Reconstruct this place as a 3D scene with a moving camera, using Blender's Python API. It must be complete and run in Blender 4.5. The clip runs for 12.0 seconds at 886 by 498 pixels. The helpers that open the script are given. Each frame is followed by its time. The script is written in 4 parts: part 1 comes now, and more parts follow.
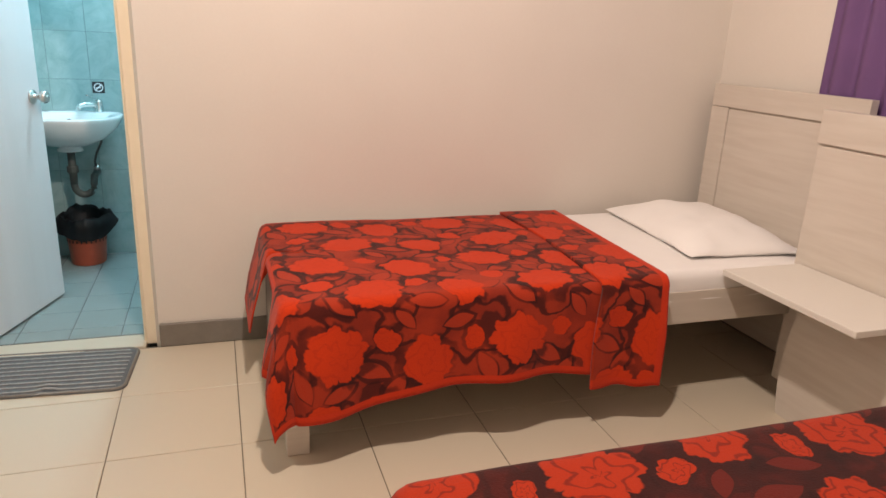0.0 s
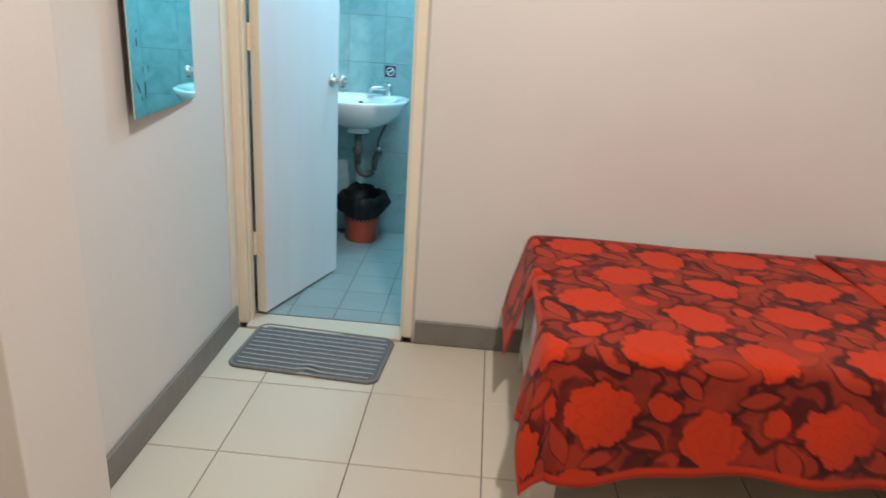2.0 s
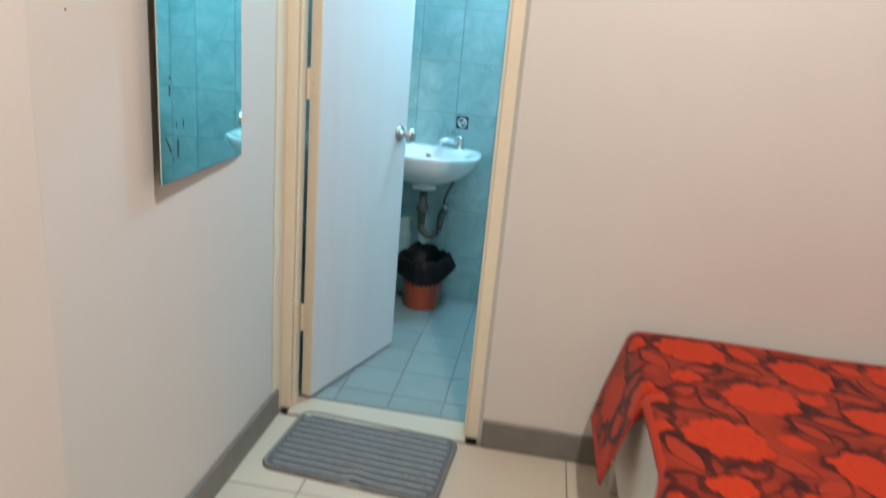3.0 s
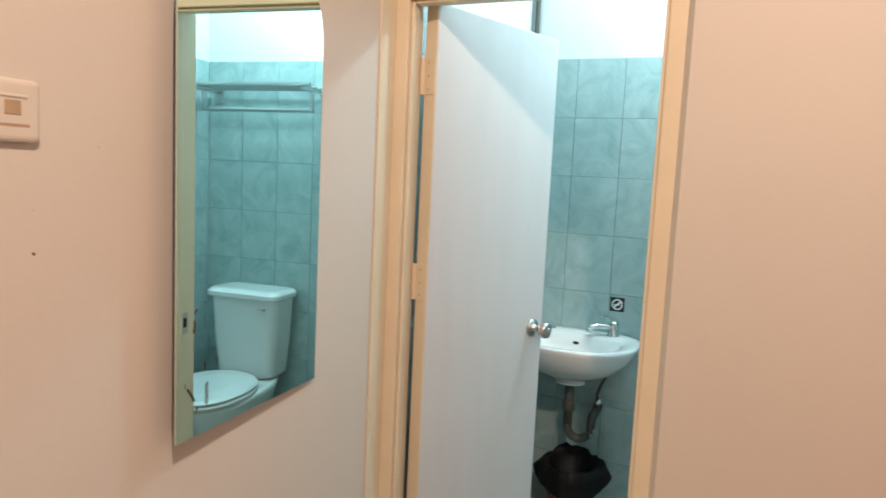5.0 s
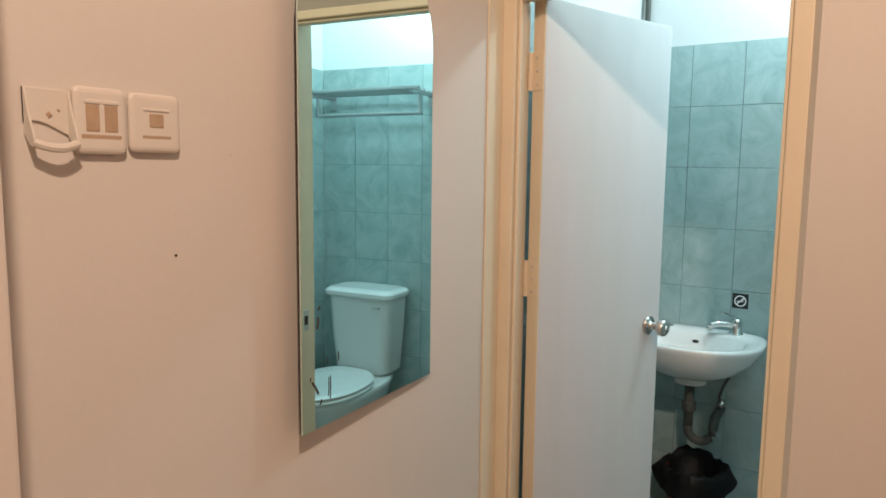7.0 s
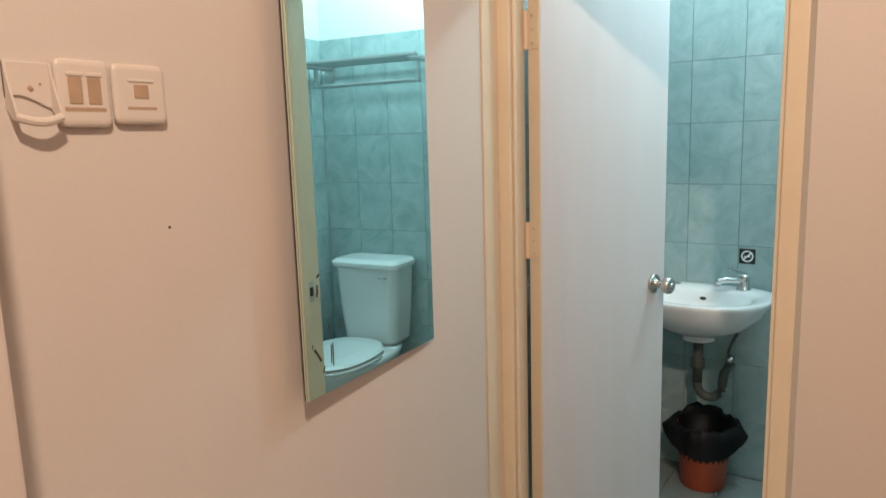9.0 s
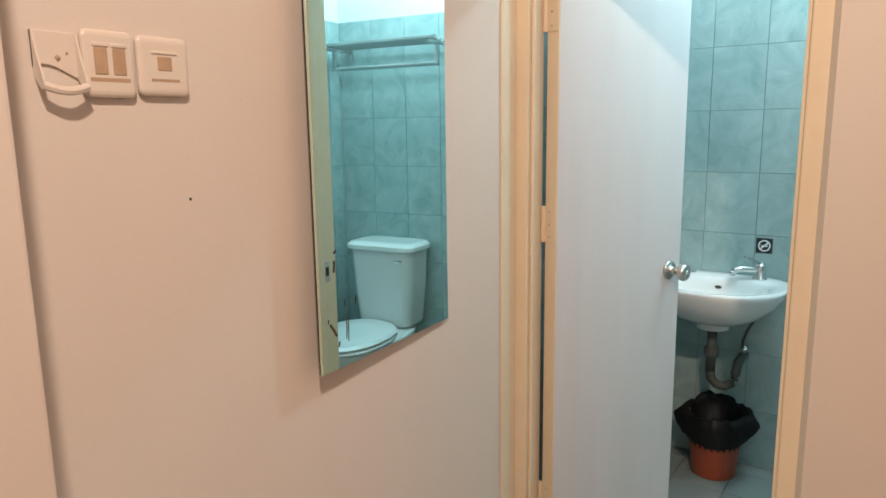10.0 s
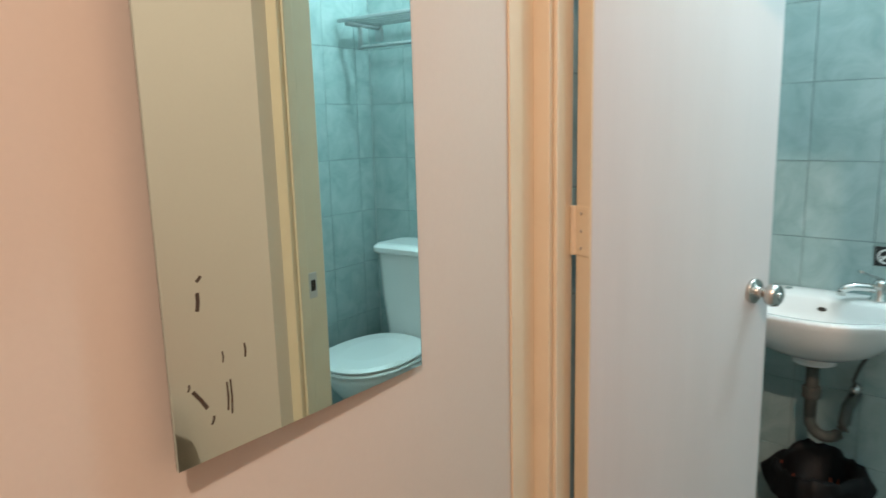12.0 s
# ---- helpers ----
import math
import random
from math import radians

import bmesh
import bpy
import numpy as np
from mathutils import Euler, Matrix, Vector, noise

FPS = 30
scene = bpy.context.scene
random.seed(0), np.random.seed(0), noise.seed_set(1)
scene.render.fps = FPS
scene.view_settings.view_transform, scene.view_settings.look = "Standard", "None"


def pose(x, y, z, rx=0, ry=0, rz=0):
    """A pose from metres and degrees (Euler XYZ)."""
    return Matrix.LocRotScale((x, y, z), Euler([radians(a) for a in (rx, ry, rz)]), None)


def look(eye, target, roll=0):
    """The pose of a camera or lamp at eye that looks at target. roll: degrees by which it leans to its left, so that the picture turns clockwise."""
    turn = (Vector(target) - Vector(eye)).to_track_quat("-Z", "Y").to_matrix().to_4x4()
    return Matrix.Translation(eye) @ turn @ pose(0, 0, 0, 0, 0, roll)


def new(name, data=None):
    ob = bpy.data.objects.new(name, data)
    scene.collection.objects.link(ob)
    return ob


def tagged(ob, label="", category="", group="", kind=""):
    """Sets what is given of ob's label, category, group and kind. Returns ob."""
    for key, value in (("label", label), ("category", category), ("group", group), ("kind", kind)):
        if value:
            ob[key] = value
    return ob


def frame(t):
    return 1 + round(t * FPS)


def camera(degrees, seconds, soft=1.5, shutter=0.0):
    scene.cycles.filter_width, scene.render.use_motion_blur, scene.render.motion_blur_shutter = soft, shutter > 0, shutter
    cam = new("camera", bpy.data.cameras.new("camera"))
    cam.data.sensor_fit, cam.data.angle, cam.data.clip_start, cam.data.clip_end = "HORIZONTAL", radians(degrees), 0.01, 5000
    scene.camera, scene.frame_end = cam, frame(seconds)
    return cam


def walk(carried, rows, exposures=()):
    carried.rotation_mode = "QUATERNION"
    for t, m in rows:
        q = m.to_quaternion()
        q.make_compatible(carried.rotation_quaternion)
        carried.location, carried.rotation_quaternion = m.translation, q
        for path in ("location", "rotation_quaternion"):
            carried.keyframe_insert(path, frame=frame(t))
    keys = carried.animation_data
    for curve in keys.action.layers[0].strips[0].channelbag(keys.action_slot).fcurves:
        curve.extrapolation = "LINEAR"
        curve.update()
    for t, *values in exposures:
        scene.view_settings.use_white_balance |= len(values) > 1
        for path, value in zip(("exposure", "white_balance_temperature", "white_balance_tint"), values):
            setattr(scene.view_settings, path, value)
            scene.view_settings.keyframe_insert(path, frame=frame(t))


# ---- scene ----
cam = camera(65.8, 12.0, shutter=0.5)
PATH = [
    (0, (1.007, -2.822, 1.276), (1.617, -1.011, 0.686), 2.6),
    (0.5, (0.981, -2.816, 1.274), (1.575, -1.009, 0.656), 2.9),
    (1, (0.908, -2.824, 1.279), (1.49, -1.0, 0.7), 3.8),
    (1.5, (0.935, -2.749, 1.293), (1.099, -0.897, 0.558), 1.0),
    (2, (0.954, -2.505, 1.323), (0.863, -0.627, 0.642), 3.9),
    (2.5, (0.95, -2.319, 1.316), (0.727, -0.456, 0.622), 4.7),
    (3, (0.821, -2.077, 1.323), (0.572, -0.18, 0.74), 5.1),
    (3.2, (0.801, -2.018, 1.359), (0.489, -0.106, 0.862), 4.2),
    (4.8, (0.885, -1.581, 1.425), (0.137, 0.242, 1.085), 3.1),
    (5, (0.873, -1.588, 1.45), (0.077, 0.233, 1.233), 2.7),
    (5.5, (0.861, -1.591, 1.434), (-0.02, 0.182, 1.147), 1.7),
    (6, (0.856, -1.598, 1.438), (-0.114, 0.133, 1.191), 0.6),
    (6.5, (0.868, -1.619, 1.464), (-0.171, 0.08, 1.282), 1.6),
    (6.7, (0.868, -1.605, 1.44), (-0.188, 0.076, 1.196), 1.1),
    (8.3, (0.885, -1.59, 1.509), (-0.233, 0.064, 1.39), -0.1),
    (8.5, (0.89, -1.593, 1.477), (-0.217, 0.064, 1.3), -0.7),
    (9, (0.884, -1.582, 1.432), (-0.205, 0.065, 1.117), -1.7),
    (9.5, (0.891, -1.583, 1.416), (-0.198, 0.057, 1.063), -1.7),
    (10, (0.888, -1.593, 1.417), (-0.234, 0.026, 1.067), -0.8),
    (10.5, (0.899, -1.593, 1.425), (-0.239, 0.026, 1.132), -0.7),
    (11, (0.88, -1.513, 1.406), (-0.219, 0.11, 1.008), 0.4),
    (11.5, (0.796, -1.309, 1.378), (-0.344, 0.299, 1.044), -0.0),
    (12, (0.759, -1.094, 1.366), (-0.547, 0.379, 1.01), -1.5),
]
walk(cam, [(t, look(eye, target, roll)) for t, eye, target, roll in PATH],
     exposures=[(0, 0.24, 6650, 16), (0.5, 0.22, 6050, 10), (1.0, 0.22, 6050, 10), (1.5, 0.16, 5700, 7), (2.5, 0.10, 5700, 7), (3.2, 0.06, 5950, 9), (4.8, -0.24, 7700, 23), (6.7, -0.42, 7950, 25),
                (8.3, -0.92, 8500, 28), (8.5, -0.88, 8400, 28), (9.0, -0.42, 7950, 26), (9.5, -0.27, 7750, 25), (11.0, -0.26, 7750, 25), (12.0, -0.30, 8250, 28)])

# ---------------------------------------------------------------- light
world = bpy.data.worlds.new("world")
scene.world = world
world.use_nodes = True
world.node_tree.nodes["Background"].inputs[0].default_value = (0.9, 0.85, 0.8, 1)
world.node_tree.nodes["Background"].inputs[1].default_value = 0.02


def flush_lamp(name, at, radius, power, colour):
    """A bulb set flush in the ceiling: it shines into the half space below."""
    data = bpy.data.lights.new(name, "SPOT")
    data.spot_size, data.spot_blend = radians(178), 0.06
    data.shadow_soft_size, data.energy, data.color = radius, power, colour
    ob = new(name, data)
    ob.location = at
    return ob


def hanging_bulb(name, at, radius, power, colour):
    data = bpy.data.lights.new(name, "POINT")
    data.shadow_soft_size, data.energy, data.color = radius, power, colour
    ob = new(name, data)
    ob.location = at
    return ob


flush_lamp("ceiling_lamp_light", (1.26, -1.84, 2.85), 0.05, 160, (1.0, 0.87, 0.75))
hanging_bulb("bathroom_lamp_light", (0.80, 0.94, 2.46), 0.05, 41, (0.48, 0.84, 1.0))


# ---------------------------------------------------------------- materials
def material(name, base, rough=0.6, metal=0.0, vary=0.06, scale=6.0, fine=60.0, bump=0.08, spread=0.0, spec=0.5, stain=None, coat=0.0, stretch=None):
    """A node material: base colour mottled at two scales, with fine relief; spread varies it from object to object."""
    m = bpy.data.materials.new(name)
    m.use_nodes = True
    nt = m.node_tree
    n, l = nt.nodes, nt.links
    b = n["Principled BSDF"]
    b.inputs["Roughness"].default_value = rough
    b.inputs["Metallic"].default_value = metal
    b.inputs["Specular IOR Level"].default_value = spec
    b.inputs["Coat Weight"].default_value = coat
    tc = n.new("ShaderNodeTexCoord")
    where = tc.outputs["Object"]
    if stretch:
        pull = n.new("ShaderNodeMapping")
        pull.inputs["Scale"].default_value = stretch
        l.new(where, pull.inputs["Vector"])
        where = pull.outputs[0]
    if spread:
        who = n.new("ShaderNodeObjectInfo")
        shift = n.new("ShaderNodeVectorMath")
        shift.operation = "MULTIPLY_ADD"
        l.new(who.outputs["Random"], shift.inputs[0])
        shift.inputs[1].default_value = (17.0, 11.0, 5.0)
        l.new(where, shift.inputs[2])
        where = shift.outputs[0]
    big = n.new("ShaderNodeTexNoise")
    big.inputs["Scale"].default_value = scale
    big.inputs["Detail"].default_value = 5
    small = n.new("ShaderNodeTexNoise")
    small.inputs["Scale"].default_value = fine
    small.inputs["Detail"].default_value = 3
    l.new(where, big.inputs["Vector"])
    l.new(where, small.inputs["Vector"])
    add = n.new("ShaderNodeMath")
    add.operation = "MULTIPLY_ADD"
    l.new(small.outputs["Fac"], add.inputs[0])
    add.inputs[1].default_value = 0.4
    l.new(big.outputs["Fac"], add.inputs[2])
    ramp = n.new("ShaderNodeMapRange")
    l.new(add.outputs[0], ramp.inputs["Value"])
    ramp.inputs["From Min"].default_value, ramp.inputs["From Max"].default_value = 0.35, 1.05
    ramp.inputs["To Min"].default_value, ramp.inputs["To Max"].default_value = 1 - vary, 1 + vary
    last = ramp.outputs[0]
    if spread:
        info = n.new("ShaderNodeObjectInfo")
        r2 = n.new("ShaderNodeMapRange")
        l.new(info.outputs["Random"], r2.inputs["Value"])
        r2.inputs["To Min"].default_value, r2.inputs["To Max"].default_value = 1 - spread, 1 + spread
        mul = n.new("ShaderNodeMath")
        mul.operation = "MULTIPLY"
        l.new(last, mul.inputs[0])
        l.new(r2.outputs[0], mul.inputs[1])
        last = mul.outputs[0]
    tint = n.new("ShaderNodeVectorMath")
    tint.operation = "SCALE"
    tint.inputs[0].default_value = base
    l.new(last, tint.inputs["Scale"])
    colour = tint.outputs[0]
    if stain:
        dirt, amount, size = stain
        sn = n.new("ShaderNodeTexNoise")
        sn.inputs["Scale"].default_value, sn.inputs["Detail"].default_value = size, 6
        l.new(where, sn.inputs["Vector"])
        sr = n.new("ShaderNodeMapRange")
        l.new(sn.outputs["Fac"], sr.inputs["Value"])
        sr.inputs["From Min"].default_value, sr.inputs["From Max"].default_value = 0.42, 0.92
        sr.inputs["To Max"].default_value = amount
        mix = n.new("ShaderNodeMix")
        mix.data_type = "RGBA"
        l.new(sr.outputs[0], mix.inputs[0])
        l.new(colour, mix.inputs[6])
        mix.inputs[7].default_value = (*dirt, 1)
        colour = mix.outputs[2]
    l.new(colour, b.inputs["Base Color"])
    rr = n.new("ShaderNodeMapRange")
    l.new(big.outputs["Fac"], rr.inputs["Value"])
    rr.inputs["From Min"].default_value, rr.inputs["From Max"].default_value = 0.3, 0.7
    rr.inputs["To Min"].default_value, rr.inputs["To Max"].default_value = max(0.02, rough - 0.03), min(1, rough + 0.03)
    l.new(rr.outputs[0], b.inputs["Roughness"])
    if bump:
        bp = n.new("ShaderNodeBump")
        bp.inputs["Strength"].default_value, bp.inputs["Distance"].default_value = bump, 0.004
        l.new(add.outputs[0], bp.inputs["Height"])
        l.new(bp.outputs[0], b.inputs["Normal"])
    return m


M_WALL = material("wall_paint", (0.70, 0.65, 0.59), 0.55, vary=0.035, scale=1.6, fine=90, bump=0.12, stain=((0.53, 0.47, 0.40), 0.10, 3.0))
M_CEIL = material("ceiling_paint", (0.62, 0.61, 0.59), 0.7, vary=0.02)
M_TRIM = material("cream_gloss_paint", (0.80, 0.695, 0.53), 0.36, vary=0.03, scale=5, fine=70, bump=0.10, stain=((0.50, 0.38, 0.24), 0.16, 9.0))
M_SKIRT = material("grey_skirting_paint", (0.20, 0.18, 0.155), 0.5, vary=0.10, scale=12, stain=((0.12, 0.09, 0.07), 0.35, 18.0))
M_FLOOR = material("cream_floor_tile", (0.61, 0.53, 0.41), 0.40, vary=0.02, scale=2.0, fine=160, bump=0.03, spread=0.02)
M_GROUT = material("floor_grout", (0.20, 0.17, 0.13), 0.9, vary=0.2, scale=9)
M_DOOR = material("white_door_paint", (0.70, 0.70, 0.71), 0.45, vary=0.025, scale=7, fine=60, bump=0.10, stain=((0.5, 0.5, 0.49), 0.25, 9.0), stretch=(1.0, 1.0, 0.10))
M_BWALL = material("bathroom_white_paint", (0.74, 0.76, 0.76), 0.6, vary=0.02)
M_WGROUT = material("wall_grout", (0.22, 0.29, 0.29), 0.9, vary=0.15)
M_BGROUT = material("bath_floor_grout", (0.16, 0.16, 0.15), 0.9, vary=0.2)
M_BTILE = material("pale_floor_tile", (0.27, 0.325, 0.315), 0.38, vary=0.05, scale=5, spread=0.04, stain=((0.20, 0.21, 0.18), 0.30, 7.0))
M_CERAMIC = material("white_ceramic", (0.82, 0.83, 0.82), 0.10, vary=0.01, scale=3, fine=20, bump=0.0, coat=0.3)
M_CHROME = material("chrome", (0.78, 0.77, 0.75), 0.14, metal=1.0, vary=0.03, bump=0.02)
M_STEEL = material("brushed_steel", (0.62, 0.60, 0.57), 0.28, metal=1.0, vary=0.05, bump=0.03)
M_RACK = material("aluminium", (0.45, 0.47, 0.47), 0.35, metal=1.0, vary=0.04)
M_BLACKBAG = material("black_plastic_film", (0.008, 0.008, 0.009), 0.5, vary=0.3, scale=14, bump=0.4, spec=0.25)
M_BIN = material("coral_plastic", (0.52, 0.09, 0.04), 0.42, vary=0.06)
M_PLASTIC = material("ivory_plastic", (0.71, 0.655, 0.58), 0.34, vary=0.015, bump=0.02)
M_ROCKER = material("brown_rocker", (0.47, 0.33, 0.22), 0.35, vary=0.12, scale=30)
M_DARK = material("dark_gap", (0.03, 0.025, 0.02), 0.7, vary=0.1)
M_SHEET = material("white_cotton_sheet", (0.82, 0.80, 0.78), 0.85, vary=0.03, scale=7, fine=300, bump=0.15)
M_GREYPIPE = material("grey_pvc", (0.075, 0.08, 0.07), 0.5, vary=0.1)
M_STICKER = material("black_sticker", (0.015, 0.018, 0.02), 0.4, vary=0.05)
M_STICKWHITE = material("sticker_white", (0.85, 0.87, 0.87), 0.4, vary=0.02)
M_CURTAIN = material("purple_cloth", (0.15, 0.075, 0.20), 0.85, vary=0.10, scale=8, fine=400, bump=0.2)
M_SPOT = material("mirror_damage", (0.06, 0.045, 0.03), 0.7, vary=0.3)


def wood_material(name, dark, light, grain=(1.0, 14.0, 14.0)):
    m = material(name, light, 0.42, bump=0.03)
    nt = m.node_tree
    n, l = nt.nodes, nt.links
    tc = n.new("ShaderNodeTexCoord")
    mp = n.new("ShaderNodeMapping")
    mp.inputs["Scale"].default_value = grain
    l.new(tc.outputs["Object"], mp.inputs["Vector"])
    ns = n.new("ShaderNodeTexNoise")
    ns.inputs["Scale"].default_value, ns.inputs["Detail"].default_value, ns.inputs["Distortion"].default_value = 3.0, 7, 0.4
    l.new(mp.outputs[0], ns.inputs["Vector"])
    rp = n.new("ShaderNodeValToRGB")
    rp.color_ramp.elements[0].position, rp.color_ramp.elements[0].color = 0.3, (*dark, 1)
    rp.color_ramp.elements[1].position, rp.color_ramp.elements[1].color = 0.68, (*light, 1)
    l.new(ns.outputs["Fac"], rp.inputs[0])
    l.new(rp.outputs[0], n["Principled BSDF"].inputs["Base Color"])
    return m


M_WOOD = wood_material("whitewashed_oak_laminate", (0.56, 0.50, 0.435), (0.615, 0.56, 0.495), (12.0, 1.2, 14.0))
M_WOODH = wood_material("whitewashed_oak_laminate_rail", (0.57, 0.51, 0.44), (0.62, 0.56, 0.49), (1.2, 12.0, 14.0))
M_TOP = material("pale_laminate_top", (0.69, 0.655, 0.60), 0.4, vary=0.03, scale=4)


def marble_tile():
    m = material("grey_green_marbled_tile", (0.52, 0.60, 0.57), 0.16, bump=0.01)
    nt = m.node_tree
    n, l = nt.nodes, nt.links
    tc = n.new("ShaderNodeTexCoord")
    info = n.new("ShaderNodeObjectInfo")
    off = n.new("ShaderNodeVectorMath")
    off.operation = "MULTIPLY_ADD"
    l.new(info.outputs["Random"], off.inputs[0])
    off.inputs[1].default_value = (9.0, 7.0, 5.0)
    l.new(tc.outputs["Object"], off.inputs[2])
    ns = n.new("ShaderNodeTexNoise")
    ns.inputs["Scale"].default_value, ns.inputs["Detail"].default_value = 8.0, 7
    ns.inputs["Distortion"].default_value, ns.inputs["Roughness"].default_value = 1.1, 0.62
    l.new(off.outputs[0], ns.inputs["Vector"])
    rp = n.new("ShaderNodeValToRGB")
    e = rp.color_ramp.elements
    e[0].position, e[0].color = 0.30, (0.25, 0.40, 0.395, 1)
    e[1].position, e[1].color = 0.66, (0.40, 0.545, 0.54, 1)
    mid = e.new(0.47)
    mid.color = (0.325, 0.475, 0.47, 1)
    l.new(ns.outputs["Fac"], rp.inputs[0])
    l.new(rp.outputs[0], n["Principled BSDF"].inputs["Base Color"])
    return m


M_TILE = marble_tile()


def mirror_material():
    m = bpy.data.materials.new("mirror_glass")
    m.use_nodes = True
    b = m.node_tree.nodes["Principled BSDF"]
    b.inputs["Base Color"].default_value = (0.70, 0.94, 0.92, 1)
    b.inputs["Metallic"].default_value = 1.0
    b.inputs["Roughness"].default_value = 0.015
    return m


M_MIRROR = mirror_material()


def blanket_material(name, ground_low, ground_high, leaf_red, red, deep, halo, petal):
    """Printed fleece: large roses, leaves and dark stems on a maroon ground; drawn in the cloth's own UV, in metres."""
    m = bpy.data.materials.new(name)
    m.use_nodes = True
    nt = m.node_tree
    n, l = nt.nodes, nt.links
    b = n["Principled BSDF"]
    b.inputs["Roughness"].default_value = 0.9
    b.inputs["Sheen Weight"].default_value = 0.08
    b.inputs["Sheen Roughness"].default_value = 0.5
    b.inputs["Specular IOR Level"].default_value = 0.15
    tc = n.new("ShaderNodeTexCoord")

    def math_node(op, a, c=None, d=None):
        k = n.new("ShaderNodeMath")
        k.operation = op
        for i, v in enumerate((a, c, d)):
            if v is None:
                continue
            if isinstance(v, (int, float)):
                k.inputs[i].default_value = v
            else:
                l.new(v, k.inputs[i])
        return k.outputs[0]

    def step(v, lo, hi):
        k = n.new("ShaderNodeMapRange")
        k.interpolation_type = "SMOOTHSTEP"
        l.new(v, k.inputs["Value"])
        k.inputs["From Min"].default_value, k.inputs["From Max"].default_value = lo, hi
        return k.outputs[0]

    def mixc(f, a, c):
        k = n.new("ShaderNodeMix")
        k.data_type = "RGBA"
        l.new(f, k.inputs[0])
        for i, v in ((6, a), (7, c)):
            if isinstance(v, tuple):
                k.inputs[i].default_value = (*v, 1)
            else:
                l.new(v, k.inputs[i])
        return k.outputs[2]

    def warped(scale, amount, source=None):
        ns = n.new("ShaderNodeTexNoise")
        ns.inputs["Scale"].default_value, ns.inputs["Detail"].default_value = scale, 2
        l.new(tc.outputs["UV"], ns.inputs["Vector"])
        sub = n.new("ShaderNodeVectorMath")
        sub.operation = "SUBTRACT"
        l.new(ns.outputs["Color"], sub.inputs[0])
        sub.inputs[1].default_value = (0.5, 0.5, 0.5)
        sc = n.new("ShaderNodeVectorMath")
        sc.operation = "MULTIPLY_ADD"
        l.new(sub.outputs[0], sc.inputs[0])
        sc.inputs[1].default_value = (amount, amount, 0)
        l.new(source or tc.outputs["UV"], sc.inputs[2])
        return sc.outputs[0]

    def warp_sum(vec, other):
        k = n.new("ShaderNodeVectorMath")
        k.operation = "ADD"
        l.new(vec, k.inputs[0])
        k.inputs[1].default_value = other
        return k.outputs[0]

    REP = (0.58, 0.47)

    def local(vec, cx, cy, turn, rx, ry):
        """Coordinates about a motif of the repeat, turned and scaled to its radii."""
        sp = n.new("ShaderNodeSeparateXYZ")
        l.new(warp_sum(vec, (-cx, -cy, 0)), sp.inputs[0])
        x = math_node("WRAP", sp.outputs[0], REP[0] / 2, -REP[0] / 2)
        y = math_node("WRAP", sp.outputs[1], REP[1] / 2, -REP[1] / 2)
        c, s = math.cos(turn), math.sin(turn)
        u = math_node("MULTIPLY_ADD", x, c / rx, math_node("MULTIPLY", y, s / rx))
        v = math_node("MULTIPLY_ADD", x, -s / ry, math_node("MULTIPLY", y, c / ry))
        return u, v

    def rose_field(vec, cx, cy, turn, rx, ry, lobes, phase):
        u, v = local(vec, cx, cy, turn, rx, ry)
        r = math_node("SQRT", math_node("MULTIPLY_ADD", u, u, math_node("MULTIPLY", v, v)))
        ang = math_node("ARCTAN2", v, u)
        wave = math_node("ABSOLUTE", math_node("SINE", math_node("MULTIPLY_ADD", ang, lobes * 0.5, phase)))
        nick = math_node("ABSOLUTE", math_node("SINE", math_node("MULTIPLY_ADD", ang, lobes * 1.5, phase * 2.0)))
        edge = math_node("MULTIPLY_ADD", nick, 0.05, math_node("MULTIPLY_ADD", wave, 0.17, 0.92))
        d = math_node("DIVIDE", r, edge)
        ring = math_node("SINE", math_node("MULTIPLY_ADD", r, 12.0, math_node("MULTIPLY_ADD", ang, 2.0, math_node("MULTIPLY", math_node("SINE", math_node("MULTIPLY_ADD", ang, 5.0, phase)), 1.7))))
        return d, ring

    def leaf_field(vec, cx, cy, turn, rx, ry):
        u, v = local(vec, cx, cy, turn, rx, ry)
        return math_node("MULTIPLY_ADD", u, u, math_node("ABSOLUTE", v))

    edge = warped(48, 0.012, warped(13, 0.055, warped(5, 0.04)))
    calm = warped(5, 0.045)
    soft = warped(6, 0.05)
    patch = n.new("ShaderNodeTexNoise")
    patch.inputs["Scale"].default_value, patch.inputs["Detail"].default_value = 7.0, 3
    l.new(soft, patch.inputs["Vector"])
    dark = (0.036, 0.007, 0.006)
    c = mixc(step(patch.outputs["Fac"], 0.38, 0.60), ground_low, ground_high)
    roses = [(0.12, 0.10, 0.2, 0.088, 0.072, 9, 0.3), (0.41, 0.155, 1.1, 0.082, 0.070, 8, 1.2), (0.255, 0.345, -0.5, 0.092, 0.074, 10, 2.1), (0.525, 0.375, 0.6, 0.070, 0.060, 7, 0.9)]
    buds = [(0.275, 0.075, 0.4, 0.036, 0.030, 5, 0.2), (0.085, 0.275, 1.5, 0.034, 0.040, 5, 1.0), (0.395, 0.300, -0.8, 0.034, 0.028, 5, 2.0), (0.555, 0.085, 0.0, 0.026, 0.034, 4, 0.4)]
